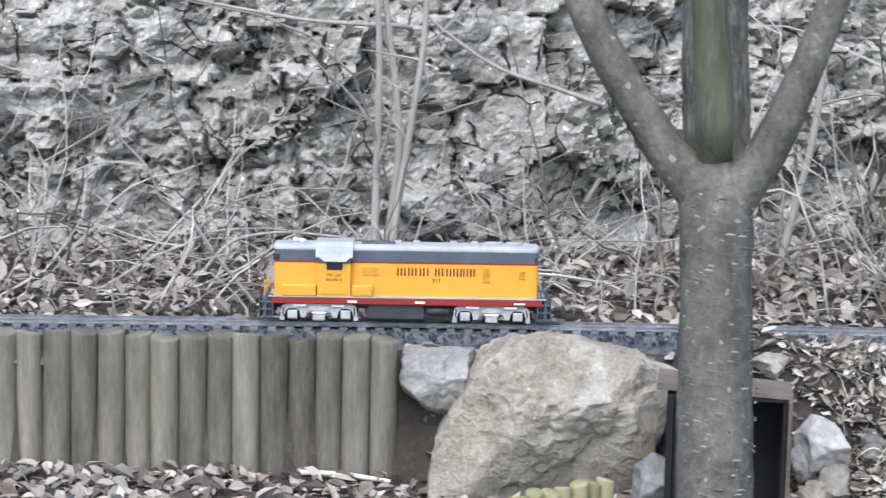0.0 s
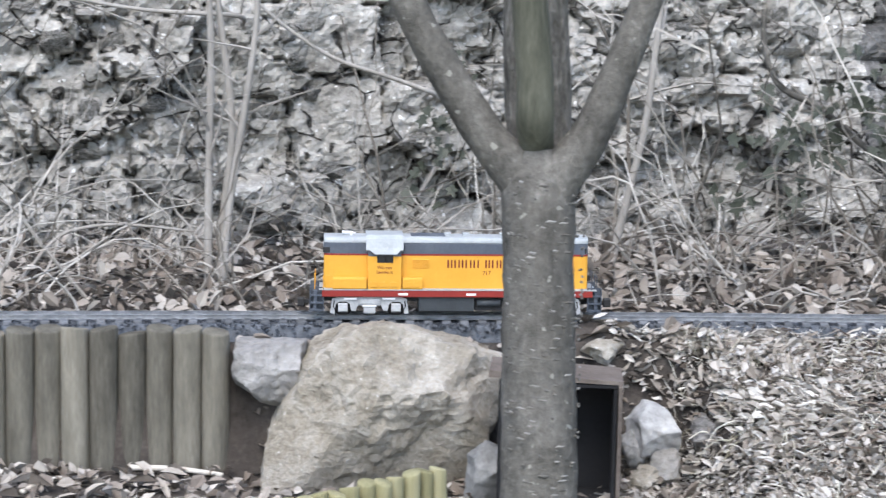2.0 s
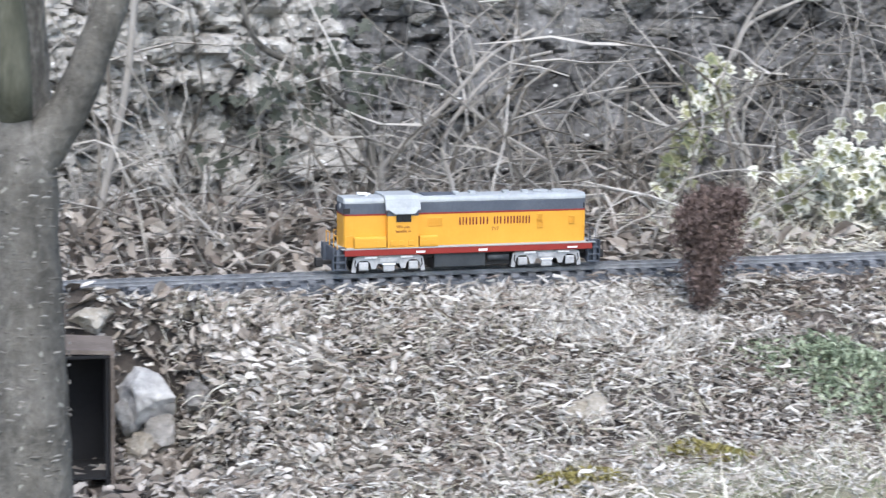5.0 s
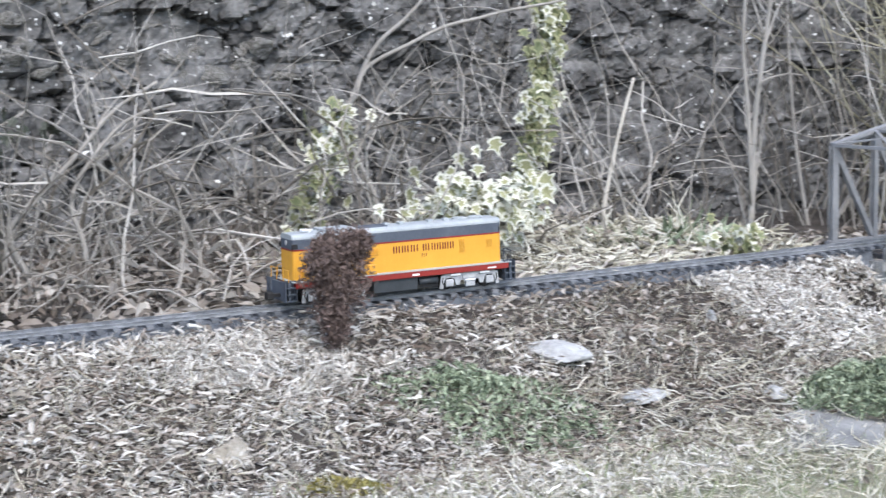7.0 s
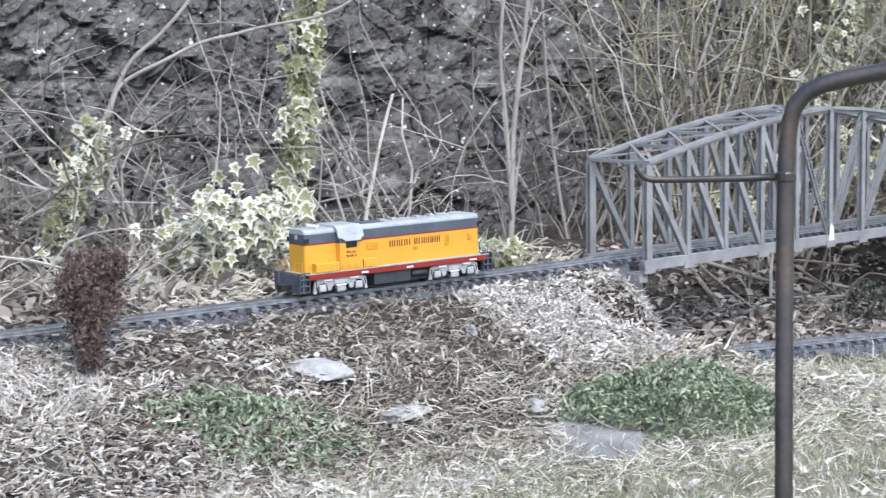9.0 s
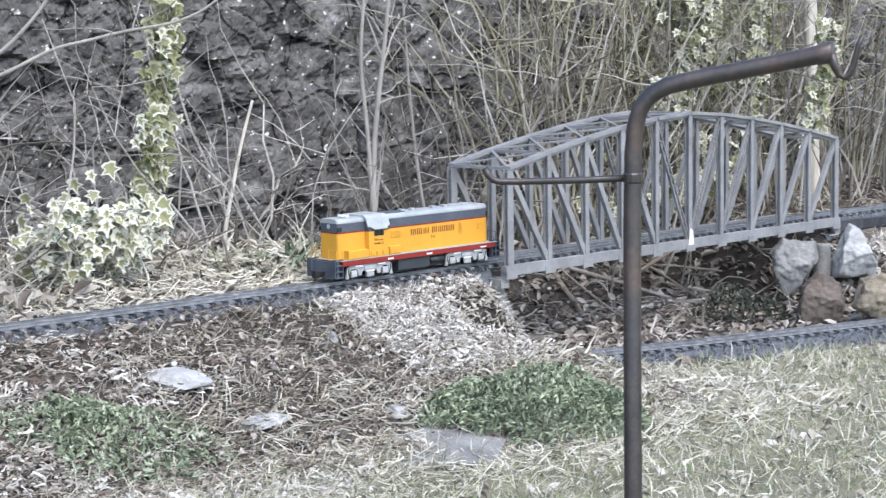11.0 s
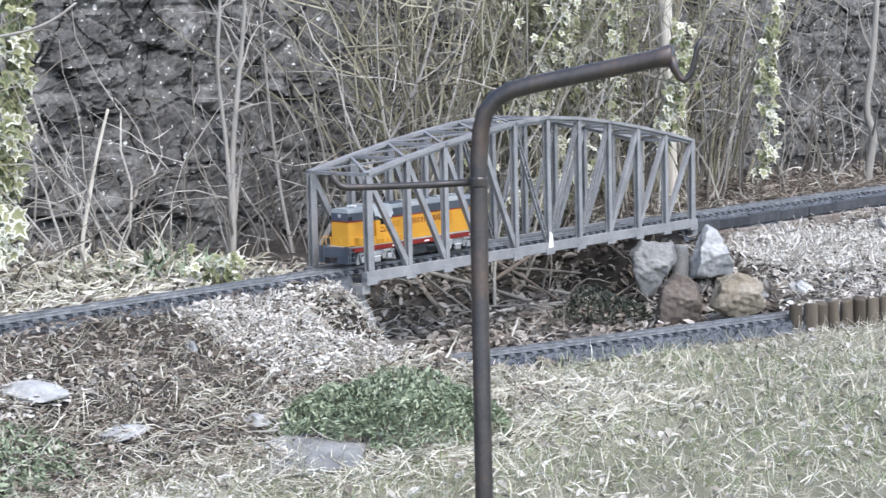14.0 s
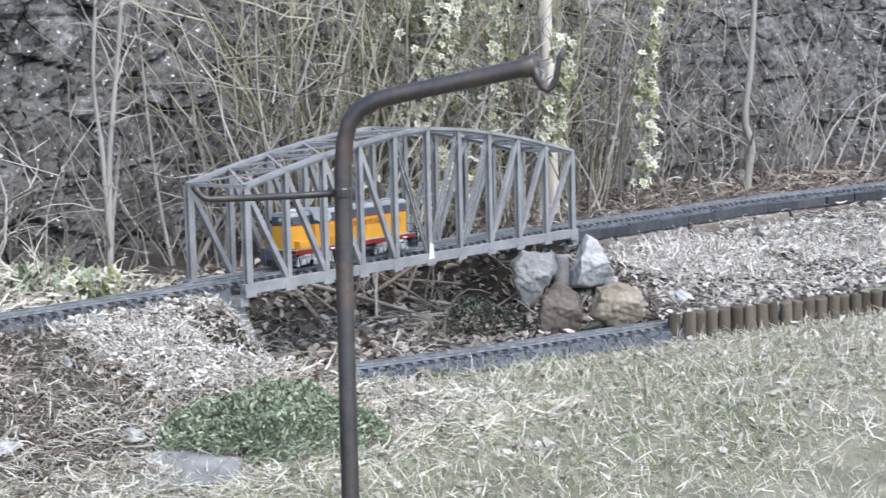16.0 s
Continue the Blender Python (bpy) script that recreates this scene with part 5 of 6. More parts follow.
# stones on the bank
for seed, at, k, mat, label in (
        (21, (2.459, 2.811, 0.158), (.062, .045, .024), "white_rock", "flat pale stone lying on the bank"),
        (22, (2.117, 2.952, 0.184), (.012, .011, .010), "white", "small white pebble on the bank"),
        (23, (2.525, 2.624, 0.093), (.07, .045, .012), "white_rock", "flat grey slab half covered by dry grass"),
        (24, (2.722, 2.315, 0.034), (.19, .13, .02), "concrete", "flat grey stone slab at the edge of the lawn"),
        (25, (2.816, 2.524, 0.067), (.026, .024, .022), "white_rock", "small pale stone beside the green cushion plant"),
        (26, (2.860, 2.491, 0.058), (.02, .018, .016), "ochre_rock", "small buff stone beside the green cushion plant"),
        (27, (1.637, 2.780, 0.079), (.042, .03, .03), "boulder", "small cream stone in the leaf litter"),
        (28, (2.913, 2.797, 0.185), (.014, .012, .016), "white_rock", "small pale stone on the bank"),
        (41, (0.913, 3.224, 0.028), (.03, .03, .035), "rock", "rough grey stone beside the culvert"),
        (42, (0.973, 3.190, 0.003), (.045, .035, .035), "rock", "rough grey stone beside the culvert"),
        (43, (0.920, 3.169, -0.024), (.035, .03, .028), "boulder", "buff stone at the foot of the bank"),
        (44, (1.016, 3.117, 0.083), (.03, .03, .025), "rock", "rough grey stone in the leaf litter"),
        (45, (0.865, 3.265, 0.191), (.035, .03, .025), "boulder", "buff stone above the culvert")):
    z = float(land(at[0], at[1]))
    place_rock("stone", seed, scaled(at[0], at[1], z + k[2] * .25, k[0] * 2, k[1] * 2, k[2] * 2, 0, 0, seed * 40), M[mat], label, 6 if seed in (21, 24) else 12, 4, .08 if seed in (21, 24) else .28)
# stones and stump of the far abutment
for seed, at, k, mat, label in (
        (35, (5.163, 2.389, 0.069), (.05, .04, .035), "white_rock", "pale stone on the heath slope"),
        (36, (4.857, 2.603, 0.032), (.035, .03, .025), "rock", "small grey stone by the lower track"),
        (37, (4.965, 2.426, 0.066), (.05, .035, .025), "rock", "dark flat stone by the lower track"),
        (38, (6.040, 2.511, 0.162), (.09, .05, .06), "concrete", "broken concrete lump on the heath slope")):
    place_rock("stone", seed, scaled(at[0], at[1], at[2], k[0] * 1.7, k[1] * 1.7, k[2] * 1.7, 0, 0, seed * 30), M[mat], label, 16, 4, .3)
for name, outline, depth, at, mat, label, seed in (
        ("stone", [(-.062, -.07), (-.05, .02), (-.012, .08), (.02, .062), (.062, -.045), (.05, -.07)], .11, (4.954, 2.577, .195), "white_rock", "grey angular pointed stone at the bridge abutment", 31),
        ("stone", [(-.075, .03), (-.03, .075), (.06, .06), (.066, .01), (.0, -.085), (-.03, -.08)], .1, (4.80, 2.70, .165), "concrete", "pale broken slab wedged under the bridge end", 32),
        ("stone", [(-.066, -.07), (-.05, .03), (.0, .07), (.05, .045), (.066, -.03), (.05, -.07)], .12, (4.60, 2.50, .105), "earth_stone", "dark stone at the foot of the abutment", 33),
        ("stone", [(-.072, -.03), (-.05, .045), (.02, .065), (.068, .04), (.072, -.03), (.0, -.065)], .12, (4.66, 2.345, .115), "ochre_rock", "buff stone at the foot of the abutment", 34)):
    faceted_rock(name, outline, depth, pose(*at, 0, 0, -57), M[mat], label, seed, .012)
mound("dark_undergrowth", (4.45, 2.68, .05), (.16, .1), .11, 900, (.012, .03), "ivy_dark", "dark leafy undergrowth below the bridge end", "plant", 46, -.8, .6)
post_thing("stump", (4.913, 2.669, 0.119), (4.925, 2.674, 0.220), .027, "concrete", "short grey concrete post under the bridge end")
post_thing("wooden_post", (5.648, 3.108, 0.383), (5.650, 3.133, 1.085), .025, "pale_wood", "tall pale wooden post in front of the wall")
faceted_rock("abutment", [(-.05, -.2), (-.05, .01), (.06, .01), (.06, -.2)], .2, pose(3.6, 2.945, .232, 0, 0, -5), M["concrete"], "concrete abutment block carrying the bridge end", 3, .003)
faceted_rock("abutment", [(-.05, -.2), (-.05, .0), (.06, .0), (.06, -.2)], .2, pose(5.13, 2.83, .228, 0, 0, -5), M["concrete"], "concrete abutment block carrying the far bridge end", 4, .003)
for k, (a, c, q) in enumerate(((((-0.190, 3.186, -0.010)), ((-0.105, 3.296, -0.010)), .005), (((-0.003, 3.336, -0.010)), ((0.160, 3.259, -0.010)), .006),
                              (((4.387, 3.054, 0.030)), ((4.752, 3.054, 0.032)), .008), (((4.593, 3.095, 0.042)), ((4.656, 2.867, 0.030)), .005), (((4.829, 3.104, 0.055)), ((4.837, 2.898, 0.030)), .006),
                              (((1.456, 2.437, 0.050)), ((1.673, 2.504, 0.050)), .004))):
    stick(a, c, q, 60 + k)

_r = random.Random(77)
for k in range(34):
    x, v, w, q = _r.uniform(3.72, 4.9), _r.uniform(-.32, .2), _r.gauss(-.55, .7), _r.uniform(.09, .22)
    y = float(track_y(x)) - v
    stick((x - q * math.cos(w), y - q * math.sin(w), 0), (x + q * math.cos(w), y + q * math.sin(w), 0), _r.uniform(.003, .0075), 300 + k,
          "twig" if k % 3 else "brown_stalk", "dead brown branch heaped in the gully under the bridge")

# saplings and climbers at the wall
sapling([([(0.170, 3.948, 0.241), (0.170, 3.967, 0.388), (0.173, 3.983, 0.572), (0.175, 3.990, 0.755), (0.168, 3.990, 0.901), (0.161, 3.986, 1.021)], .0105), ([(0.192, 3.966, 0.239), (0.203, 3.985, 0.386), (0.223, 3.999, 0.571), (0.203, 4.008, 0.755), (0.184, 4.009, 0.901), (0.169, 4.005, 1.022)], .0105), ([(0.199, 3.926, 0.245), (0.213, 3.945, 0.403), (0.244, 3.959, 0.611), (0.268, 3.963, 0.782), (0.273, 3.962, 0.903), (0.275, 3.957, 1.022)], .009)],
        "clump of bare grey sapling stems behind the track", 1, 5)
sapling([([(1.072, 3.991, 0.228), (1.092, 3.999, 0.330), (1.123, 4.004, 0.458), (1.153, 4.005, 0.598), (1.171, 4.005, 0.762), (1.182, 4.001, 0.900), (1.188, 3.996, 0.999)], .011)], "slender bare sapling behind the track", 2, 3)
sapling([([(-0.290, 3.944, 0.202), (-0.225, 3.955, 0.256), (-0.159, 3.968, 0.335), (-0.104, 3.972, 0.362), (-0.007, 3.972, 0.371), (0.141, 3.965, 0.357)], .005)], "pale arching bramble cane behind the track", 3, 2)
sapling([([(0.676, 4.075, 0.656), (0.575, 4.094, 0.692), (0.474, 4.110, 0.723), (0.397, 4.120, 0.764), (0.314, 4.129, 0.825), (0.269, 4.133, 0.868)], .006)], "long pale bramble cane across the wall", 13, 2, hanging=True)
sapling([([(0.244, 4.136, 0.820), (0.118, 4.144, 0.825), (0.017, 4.147, 0.831), (-0.110, 4.148, 0.850), (-0.210, 4.146, 0.867), (-0.284, 4.143, 0.883)], .006)], "long pale bramble cane across the wall", 14, 2, hanging=True)
sapling([([(1.697, 3.876, 0.436), (1.682, 3.890, 0.511), (1.613, 3.925, 0.578), (1.543, 3.957, 0.643), (1.484, 3.981, 0.671), (1.449, 3.995, 0.707), (1.427, 4.005, 0.783), (1.424, 4.007, 0.860)], .011)], "dark bent branch leaning on the wall", 4, 3, "bark")
sapling([([(1.702, 3.747, 0.306), (1.672, 3.774, 0.408), (1.758, 3.746, 0.509), (1.817, 3.722, 0.573), (1.899, 3.687, 0.674), (1.990, 3.642, 0.738)], .008), ([(1.820, 3.699, 0.370), (1.802, 3.719, 0.458), (1.828, 3.714, 0.535), (1.921, 3.675, 0.649), (2.023, 3.621, 0.688)], .007)], "tangle of bare branches at the foot of the wall", 5, 14)
sapling([([(2.655, 3.685, 0.280), (2.643, 3.713, 0.422), (2.608, 3.750, 0.537), (2.597, 3.764, 0.622), (2.657, 3.730, 0.790), (2.727, 3.679, 0.872), (2.785, 3.635, 0.955), (2.819, 3.606, 1.038)], .0075)],
        "bare bent sapling rising in front of the wall", 6, 5)
sapling([([(2.606, 3.755, 0.66), (2.643, 3.738, 0.748), (2.737, 3.672, 0.809), (2.805, 3.620, 0.849), (2.872, 3.567, 0.869), (2.939, 3.513, 0.889), (3.025, 3.439, 0.908), (3.078, 3.391, 0.935), (3.120, 3.351, 0.976)], .006)],
        "thin bare branch across the wall", 7, 3, hanging=True)
sapling([([(3.194, 3.452, 0.363), (3.218, 3.445, 0.480), (3.243, 3.433, 0.598), (3.269, 3.415, 0.708)], .0065)], "broken pale stick standing at the wall", 8, 0, "pale_wood")
sapling([([(3.560, 3.276, 0.227), (3.577, 3.282, 0.371), (3.593, 3.289, 0.569), (3.609, 3.282, 0.720), (3.624, 3.269, 0.870), (3.632, 3.258, 1.005)], .009), ([(3.579, 3.287, 0.417), (3.583, 3.304, 0.614), (3.578, 3.318, 0.796), (3.585, 3.311, 0.947), (3.589, 3.304, 1.036)], .007)], "pale bare sapling with thin shoots behind the track", 9, 12)
sapling([([(6.687, 2.817, 0.319), (6.701, 2.805, 0.451), (6.696, 2.830, 0.562), (6.710, 2.812, 0.758), (6.715, 2.798, 0.976), (6.715, 2.791, 1.105)], .018)], "pale slender trunk in front of the wall", 10, 4)
sapling([([(4.226, 3.612, 0.134), (4.287, 3.566, 0.270), (4.357, 3.504, 0.423), (4.444, 3.411, 0.575), (4.506, 3.342, 0.764), (4.540, 3.296, 0.952), (4.555, 3.270, 1.071)], .007), ([(4.219, 3.627, 0.169), (4.211, 3.676, 0.430), (4.205, 3.703, 0.690), (4.196, 3.715, 0.966), (4.190, 3.715, 1.085)], .006)], "thin bare sapling beside the bridge", 11, 12)

ivy([(3.027, 3.599, 0.368), (3.032, 3.608, 0.471), (3.065, 3.590, 0.573), (3.074, 3.591, 0.691), (3.083, 3.587, 0.808), (3.093, 3.578, 0.924), (3.102, 3.567, 1.040)], .022, 290, (0.026, 0.044), ("ivy", "ivy", "ivy_white"), "variegated ivy climbing the wall in a narrow column", 1)
ivy([(2.418, 3.738, 0.370), (2.448, 3.728, 0.452), (2.475, 3.716, 0.506), (2.495, 3.709, 0.574), (2.504, 3.708, 0.649)], .026, 160, (0.026, 0.042), ("ivy_white", "ivy"), "yellow and white variegated ivy on a stem", 2)
ivy([(2.609, 3.546, 0.380), (2.667, 3.507, 0.412), (2.720, 3.465, 0.403), (2.773, 3.421, 0.395), (2.829, 3.379, 0.421)], .045, 280, (0.028, 0.046), ("ivy_white",), "spreading clump of white variegated ivy behind the track", 3, .09)
ivy([(3.266, 3.158, 0.289), (3.291, 3.133, 0.296), (3.321, 3.102, 0.303)], .02, 35, (0.025, 0.041), ("ivy_white", "ivy"), "few white ivy leaves at the foot of the wall", 4, .06)
ivy([(1.430, 3.967, 0.418), (1.454, 3.967, 0.522), (1.501, 3.954, 0.601), (1.595, 3.920, 0.669), (1.690, 3.877, 0.633), (1.758, 3.848, 0.674)], .06, 80, (.024, .04), ("ivy_dark",), "dark green ivy leaves among the branches", 26, .12)
ivy([(0.660, 4.169, 0.412), (0.724, 4.167, 0.517), (0.737, 4.171, 0.634), (0.762, 4.170, 0.738)], .03, 40, (.022, .036), ("ivy_dark",), "few dark ivy leaves on the wall", 27)
ivy([(5.921, 2.933, 0.342), (5.944, 2.909, 0.484), (5.948, 2.918, 0.646), (5.953, 2.915, 0.788), (5.962, 2.895, 0.968), (5.962, 2.885, 1.128)], .02, 190, (0.022, 0.036), ("ivy", "ivy_white"), "variegated ivy climbing near the wooden post", 5)
ivy([(5.042, 3.630, 0.645), (5.085, 3.575, 0.721), (5.116, 3.535, 0.815), (5.161, 3.469, 0.909), (5.204, 3.404, 0.983), (5.225, 3.369, 1.077)], .05, 330, (0.022, 0.038), ("ivy", "ivy_white"), "ivy scrambling through the shrub above the bridge", 6)
ivy([(5.090, 3.385, 0.567), (5.127, 3.337, 0.698), (5.152, 3.304, 0.848), (5.173, 3.269, 0.997), (5.182, 3.250, 1.090)], .05, 320, (0.023, 0.038), ("ivy_white", "ivy_white", "ivy"), "pale variegated ivy in the shrub canes", 16)
ivy([(4.62, 3.40, .22), (4.78, 3.36, .30), (4.95, 3.30, .36), (5.12, 3.24, .42), (5.28, 3.19, .5)], .075, 240, (.022, .038), ("ivy_white", "ivy_white", "ivy"), "pale variegated ivy spreading behind the bridge", 18, .1)
ivy([(5.318, 3.214, 0.537), (5.339, 3.190, 0.671), (5.348, 3.181, 0.824), (5.354, 3.170, 0.976), (5.357, 3.158, 1.089)], .035, 240, (0.022, 0.037), ("ivy_white", "ivy"), "pale variegated ivy rising behind the bridge", 17)
ivy([(5.344, 3.367, 0.613), (5.370, 3.333, 0.729), (5.362, 3.348, 0.865), (5.383, 3.313, 0.980)], .035, 180, (0.020, 0.034), ("ivy_white", "ivy"), "pale variegated ivy behind the bridge", 7)
ivy([(5.416, 3.049, 0.513), (5.440, 3.017, 0.628), (5.463, 2.983, 0.761), (5.455, 2.999, 0.894)], .03, 150, (0.020, 0.034), ("ivy_white", "ivy"), "pale variegated ivy beside the wooden post", 8)

# brush behind the line
brush("brambles", "twig", "tangle of dry bramble canes behind the track", 5, [
    (250, (-1.2, 2.6, -.7, -.1), (.15, .5), (.0015, .004), .8, .14, .25, .22), (50, (-1.0, 2.6, -.75, -.35), (.5, 1.1), (.002, .0045), .25, .0, .3, .24),
    (100, (-1.0, 2.4, -.6, -.3), (.3, .9), (.002, .0045), 1.3, .08, .2, .22), (45, (1.2, 2.6, -.85, -.25), (.3, .9), (.003, .008), 1.0, .04, .6, .32)])
brush("dry_stems", "twig", "dry grey stems and shrubs in front of the dark wall", 7, [
    (45, (2.5, 4.2, -1.0, -.35), (.35, 1.2), (.0016, .005), .3, .0, .5, .25), (80, (4.2, 5.4, -.95, -.3), (.4, 1.3), (.0018, .006), .3, .0, .5, .2), (60, (4.4, 6.2, -.45, -.2), (.5, 1.3), (.002, .006), .25, .0, .5, .12), (130, (5.0, 8.0, -.8, -.15), (.4, 1.25), (.002, .005), .25, .0, .45, .2),
    (35, (2.4, 5.0, -.95, -.4), (.3, .9), (.0016, .005), .9, .05, .6, .34)])
brush("shrub_canes", "cane", "dense olive-brown upright shrub canes behind the bridge", 9, [(130, (4.5, 5.6, -.85, -.45), (.8, 1.5), (.003, .0075), .28, .0, .5, .16), (60, (5.6, 6.4, -.85, -.45), (.8, 1.5), (.003, .007), .28, .0, .5, .13)])
brush("dead_stalks", "straw", "bleached dead stalks at the foot of the wall", 10, [(330, (2.2, 3.6, -.7, -.1), (.06, .22), (.0015, .004), .9, .16, .2, .16), (110, (5.1, 7.6, -.5, -.1), (.06, .22), (.0015, .004), .9, .16, .2, .16)])
brush("dead_twigs", "twig", "dead twigs heaped under the bridge", 11, [(300, (3.6, 5.0, -.45, .3), (.06, .3), (.0015, .005), 1.4, .35, .2, .16)])
brush("fine_stalks", "straw", "fine bleached stalks lying over the bank", 12, [(1700, (1.0, 3.65, .1, .95), (.03, .12), (.0008, .002), 1.6, .35, .0, .2), (500, (5.0, 7.0, .1, .6), (.03, .12), (.001, .002), 1.6, .35, .0, .2)])
brush("fine_twigs", "twig", "fine dark twigs lying over the bank", 13, [(900, (.95, 3.65, .08, .85), (.03, .12), (.0008, .002), 1.6, .35, .0, .2), (300, (-.9, .98, .2, .7), (.03, .12), (.0008, .002), 1.6, .35, .0, .2)])

# ground cover
litter(5500, (-1.3, 3.5, -.85, -.07), "litter", (.02, .045), "brown dead leaves behind the track", 1, .03)
litter(1500, (-1.3, 2.6, -.8, -.1), "litter", (.022, .046), "large dead leaves caught among the twigs", 18, .07, tilt=.8)
litter(3200, (-1.3, 1.02, .085, .8), "litter", (.022, .05), "brown dead leaves at the foot of the logs", 2)
litter(8000, (.9, 3.6, .05, .75), "litter", (.009, .022), "brown dead leaves covering the bank", 3, power=.9)
litter(5500, (.95, 3.65, .06, .98), "pale_litter", (.008, .022), "bleached leaf litter on the bank", 4, keep=patch(3.0, -.2, 2))
litter(1500, (.88, 1.5, .06, .85), "pale_litter", (.012, .03), "pale leaves strewn beside the culvert", 19)
litter(5000, (3.35, 5.0, -.55, .5), "litter", (.02, .045), "brown leaf litter in the gully under the bridge", 5)
litter(4500, (4.9, 8.0, .07, .75), "pale_litter", (.016, .036), "bleached litter on the slope beyond the bridge", 6)
litter(2500, (4.9, 8.0, -.7, -.07), "litter", (.016, .036), "bleached litter behind the far track", 7)
litter(2600, (.86, 1.25, .07, .6), "pale_litter", (.014, .036), "brown leaves heaped beside the culvert", 17)
litter(1500, (2.3, 3.6, -.7, -.07), "pale_litter", (.02, .045), "pale litter at the foot of the dark wall", 8)
bleached = lambda x, y, v: off_tracks(x, y, v) & (fbm(x, y, 3.2, 3, 2) + 1.1 * smooth_step(2.25, 1.75, x) - .45 * smooth_step(1.6, 1.2, x) + .5 * smooth_step(.3, .7, v) > .38)
browned = lambda x, y, v: off_tracks(x, y, v) & (fbm(x, y, 4, 3, 6) + .5 * smooth_step(1.9, 2.3, x) > -.05)
for k in range(3):
    stalk_mat("stalk_mat", 3900, (.93, 3.1, .05, .9), "grey_plant", (.016, .036), "bleached curled stalks matted over the bank", 101 + k, bleached, .02)
    stalk_mat("stalk_mat", 2300, (1.0, 3.5, .045, .75), "brown_stalk", (.016, .045), "brown dead stalks matted over the bank", 111 + k, browned, .022, .7, .035)
    stalk_mat("stalk_mat", 1500, (2.0, 3.7, .4, 1.05), "straw", (.03, .07), "pale flattened grass at the lawn edge", 121 + k, off_tracks, .018, .5, .022)
    stalk_mat("stalk_mat", 2200, (3.0, 3.62, .075, .42), "grey_plant", (.018, .034), "bleached heath stalks at the bridge end", 131 + k, off_tracks, .022, 1.2, .06, .6)
    stalk_mat("stalk_mat", 1700, (5.05, 7.6, .085, .62), "grey_plant", (.018, .042), "bleached heath stalks on the far slope", 141 + k, off_tracks, .045)
    stalk_mat("stalk_mat", 1100, (2.3, 3.6, -.6, -.06), "straw", (.03, .08), "pale fallen stalks behind the track", 151 + k, off_tracks, .04, .6, .03)
    stalk_mat("stalk_mat", 700, (5.05, 7.6, -.5, -.07), "brown_stalk", (.03, .08), "pale fallen stalks behind the far track", 161 + k, off_tracks, .05, .6, .03)
lawn_edge = lambda x, y, v: off_tracks(x, y, v) & (v > np.where(x < 3.2, .62 + .15 * fbm(x, y, 3, 2, 1), track_y(x) - low_y(x) + .09))
tufts("dry_grass", 9000, (1.0, 3.6, .1, .9), "straw", (.02, .055), "bleached dry grass over the bank", "dry grass", 21, patch(2.5, -.2, 3), .8, .6)
tufts("dry_grass", 45000, (1.6, 6.2, .5, 2.1), "straw", (.018, .048), "bleached winter grass of the lawn", "grass", 22, lawn_edge, .85, .75)
tufts("grass", 30000, (1.6, 6.2, .5, 2.1), "grass", (.015, .04), "thin green winter lawn grass", "grass", 23, lambda x, y, v: lawn_edge(x, y, v) & (fbm(x, y, 2.5, 3, 5) > -.25), .7, .75)
litter(1500, (2.4, 6.2, .6, 1.6), "pale_litter", (.015, .03), "few pale leaves on the lawn", 9, keep=lawn_edge)
mound("cushion_plant", (2.99, 2.285, 0.070), (.25, .2), .10, 8500, (.009, .02), "green", "green evergreen cushion plant at the lawn edge", "plant", 31, -.8, .5)
mound("cushion_plant", (2.21, 2.692, 0.100), (.23, .15), .035, 2600, (.009, .02), "green", "flat green ground cover on the bank", "plant", 32, -.8, .8)
mound("cushion_plant", (2.150, 2.79, 0.170), (.14, .06), .03, 700, (.009, .018), "green", "sparse green ground cover among the litter", "plant", 39, -.6, .8)
mound("heath_plant", (3.177, 2.864, 0.224), (.2, .13), .018, 900, (.012, .024), "grey_plant", "bleached grey heath spilling down from the bridge end", "plant", 33, -.6, .4, True)
mound("heath_plant", (3.476, 2.814, 0.141), (.19, .14), .03, 1000, (.012, .026), "grey_plant", "bleached grey heath hanging over the gully edge", "plant", 43, -.6, .4, True)
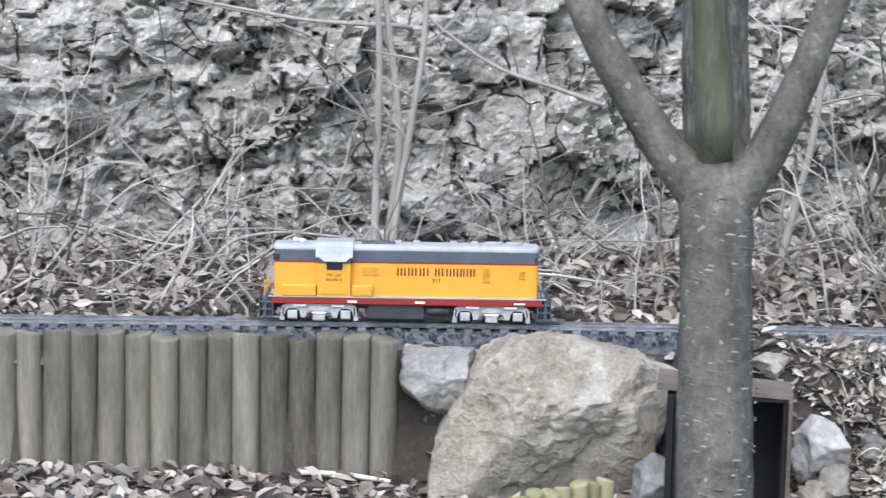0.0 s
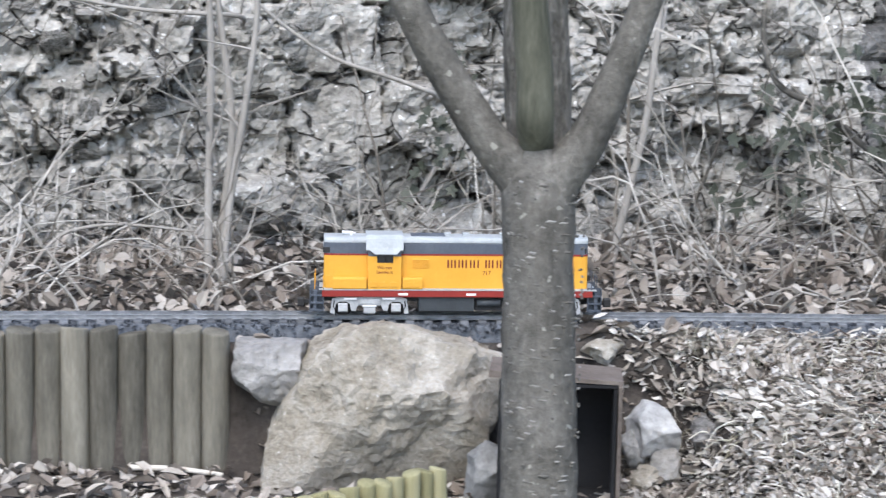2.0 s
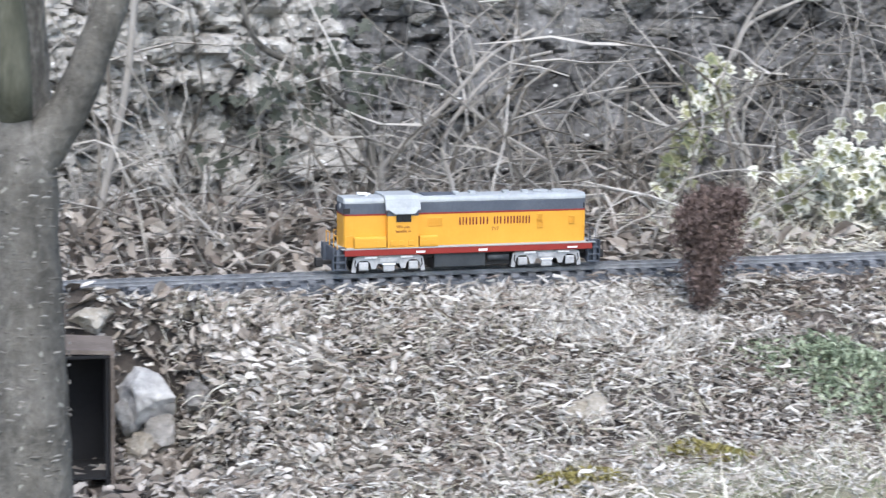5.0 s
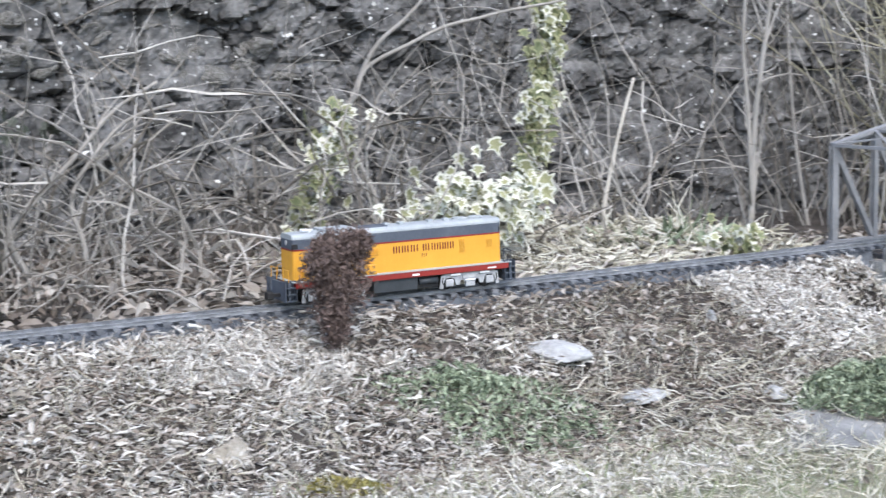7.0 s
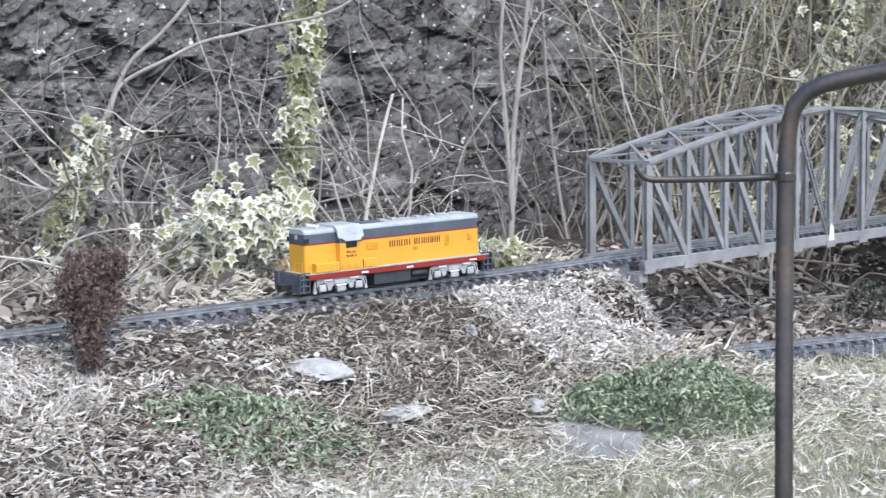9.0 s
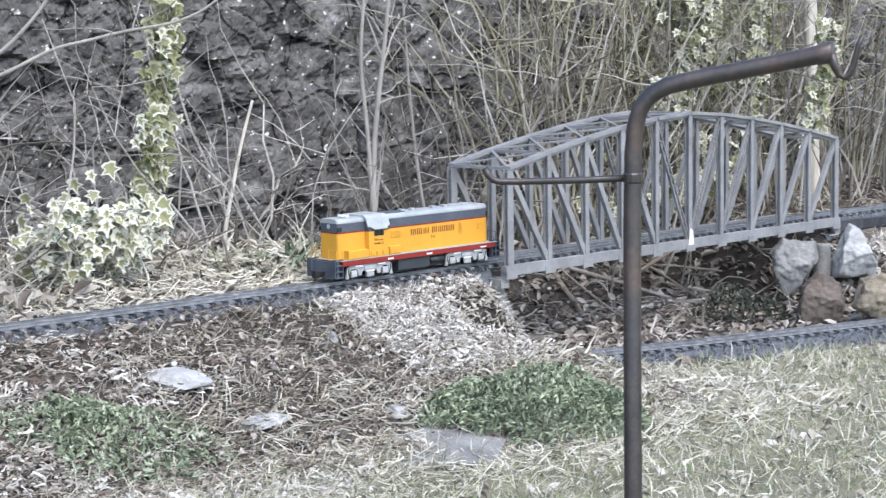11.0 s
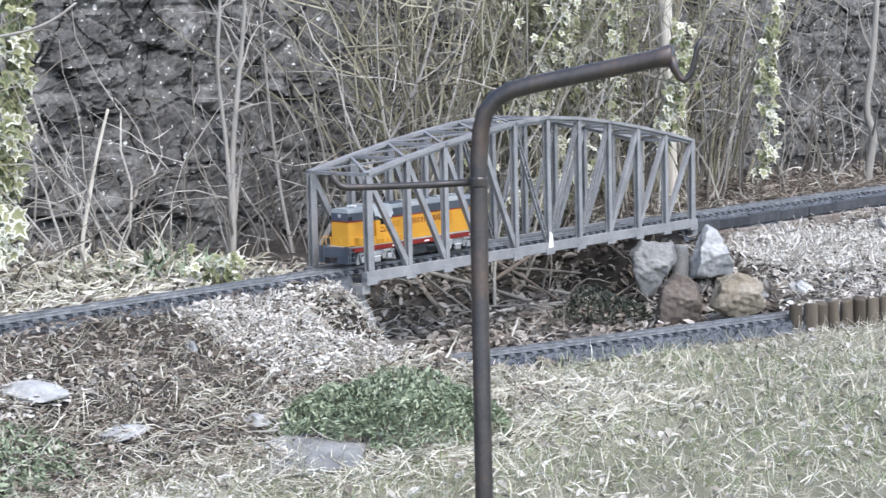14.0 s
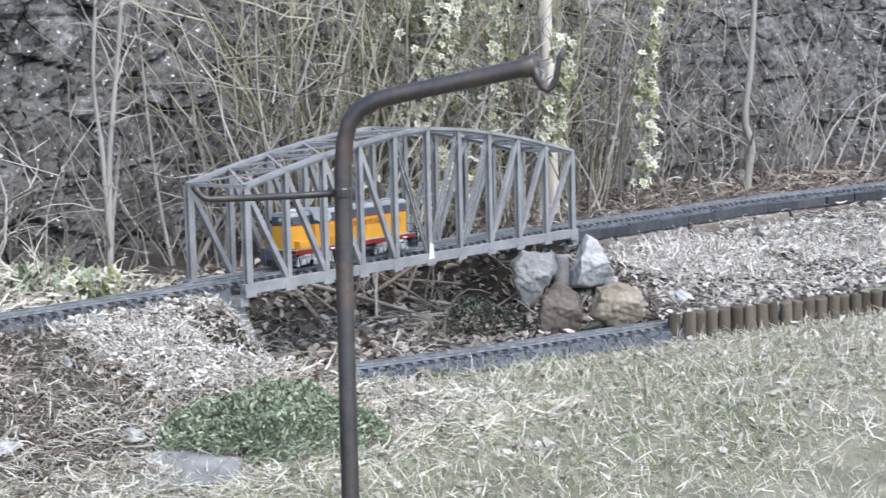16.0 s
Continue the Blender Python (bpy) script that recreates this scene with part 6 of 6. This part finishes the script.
mound("heath_plant", (5.5, 2.5, .15), (.42, .17), .04, 5200, (.016, .042), "grey_plant", "bleached grey heath on the slope beyond the bridge", "plant", 34, -.25, .5, True)
mound("heath_plant", (6.3, 2.33, .15), (.55, .17), .04, 4600, (.016, .042), "grey_plant", "bleached grey heath along the far track", "plant", 35, -.3, .5, True)
mound("heath_plant", (1.843, 3.001, 0.178), (.22, .12), .02, 2200, (.016, .036), "grey_plant", "patch of bleached dry stalks on the bank", "plant", 44, -.3, .8, True)
mound("heath_plant", (1.717, 3.091, 0.207), (.3, .1), .015, 2000, (.014, .032), "grey_plant", "patch of bleached dry stalks near the track", "plant", 45, -.3, .8, True)
mound("moss", (1.746, 2.562, 0.070), (.09, .06), .03, 500, (.01, .018), "moss", "yellow-green moss cushion in the litter", "moss", 36, -.4, .5)
mound("moss", (1.465, 2.543, 0.060), (.09, .05), .025, 450, (.01, .018), "moss", "yellow-green moss cushion in the litter", "moss", 37, -.4, .5)
tufts("green_shoots", 170, (3.12, 3.42, -.45, -.22), "green", (.05, .1), "green leafy shoots at the foot of the wall", "plant", 38, off_tracks, .5, 2.2)
LOCO = locomotive()


# ---- loose stones in the wall face ----
def wall_stones():
    r = random.Random(17)
    meshes = []
    for k in range(12):
        src = rock_build(200 + k, 1.0, 3, 14, .3)
        meshes.append(src.mesh("stone", M["stone"]))
    for _ in range(290):
        x, z = r.uniform(-1.0, 2.9), .24 + .85 * r.random() ** 1.1
        p = wall_face(np.array([wall_run(x)]), np.array([z]))[0]
        s = r.uniform(.03, .085)
        part("stone", r.choice(meshes), None, WALL_OB, at=scaled(p[0], p[1] + s * .3, p[2], s * r.uniform(.9, 1.8), s * .9, s * r.uniform(.5, .95), r.uniform(-25, 25), r.uniform(-25, 25), r.uniform(-40, 40)))


wall_stones()


def motions():
    walk(LOCO, [(k * .25, track_pose(run_x(k * .25))) for k in range(65)])
    for ob, x in WHEELS:
        start = run_x(0)
        walk(ob, [(k / 15, pose(x, 0, .0168) @ Matrix.Rotation((run_x(k / 15) - start) / .0165, 4, "Y")) for k in range(241)])


motions()
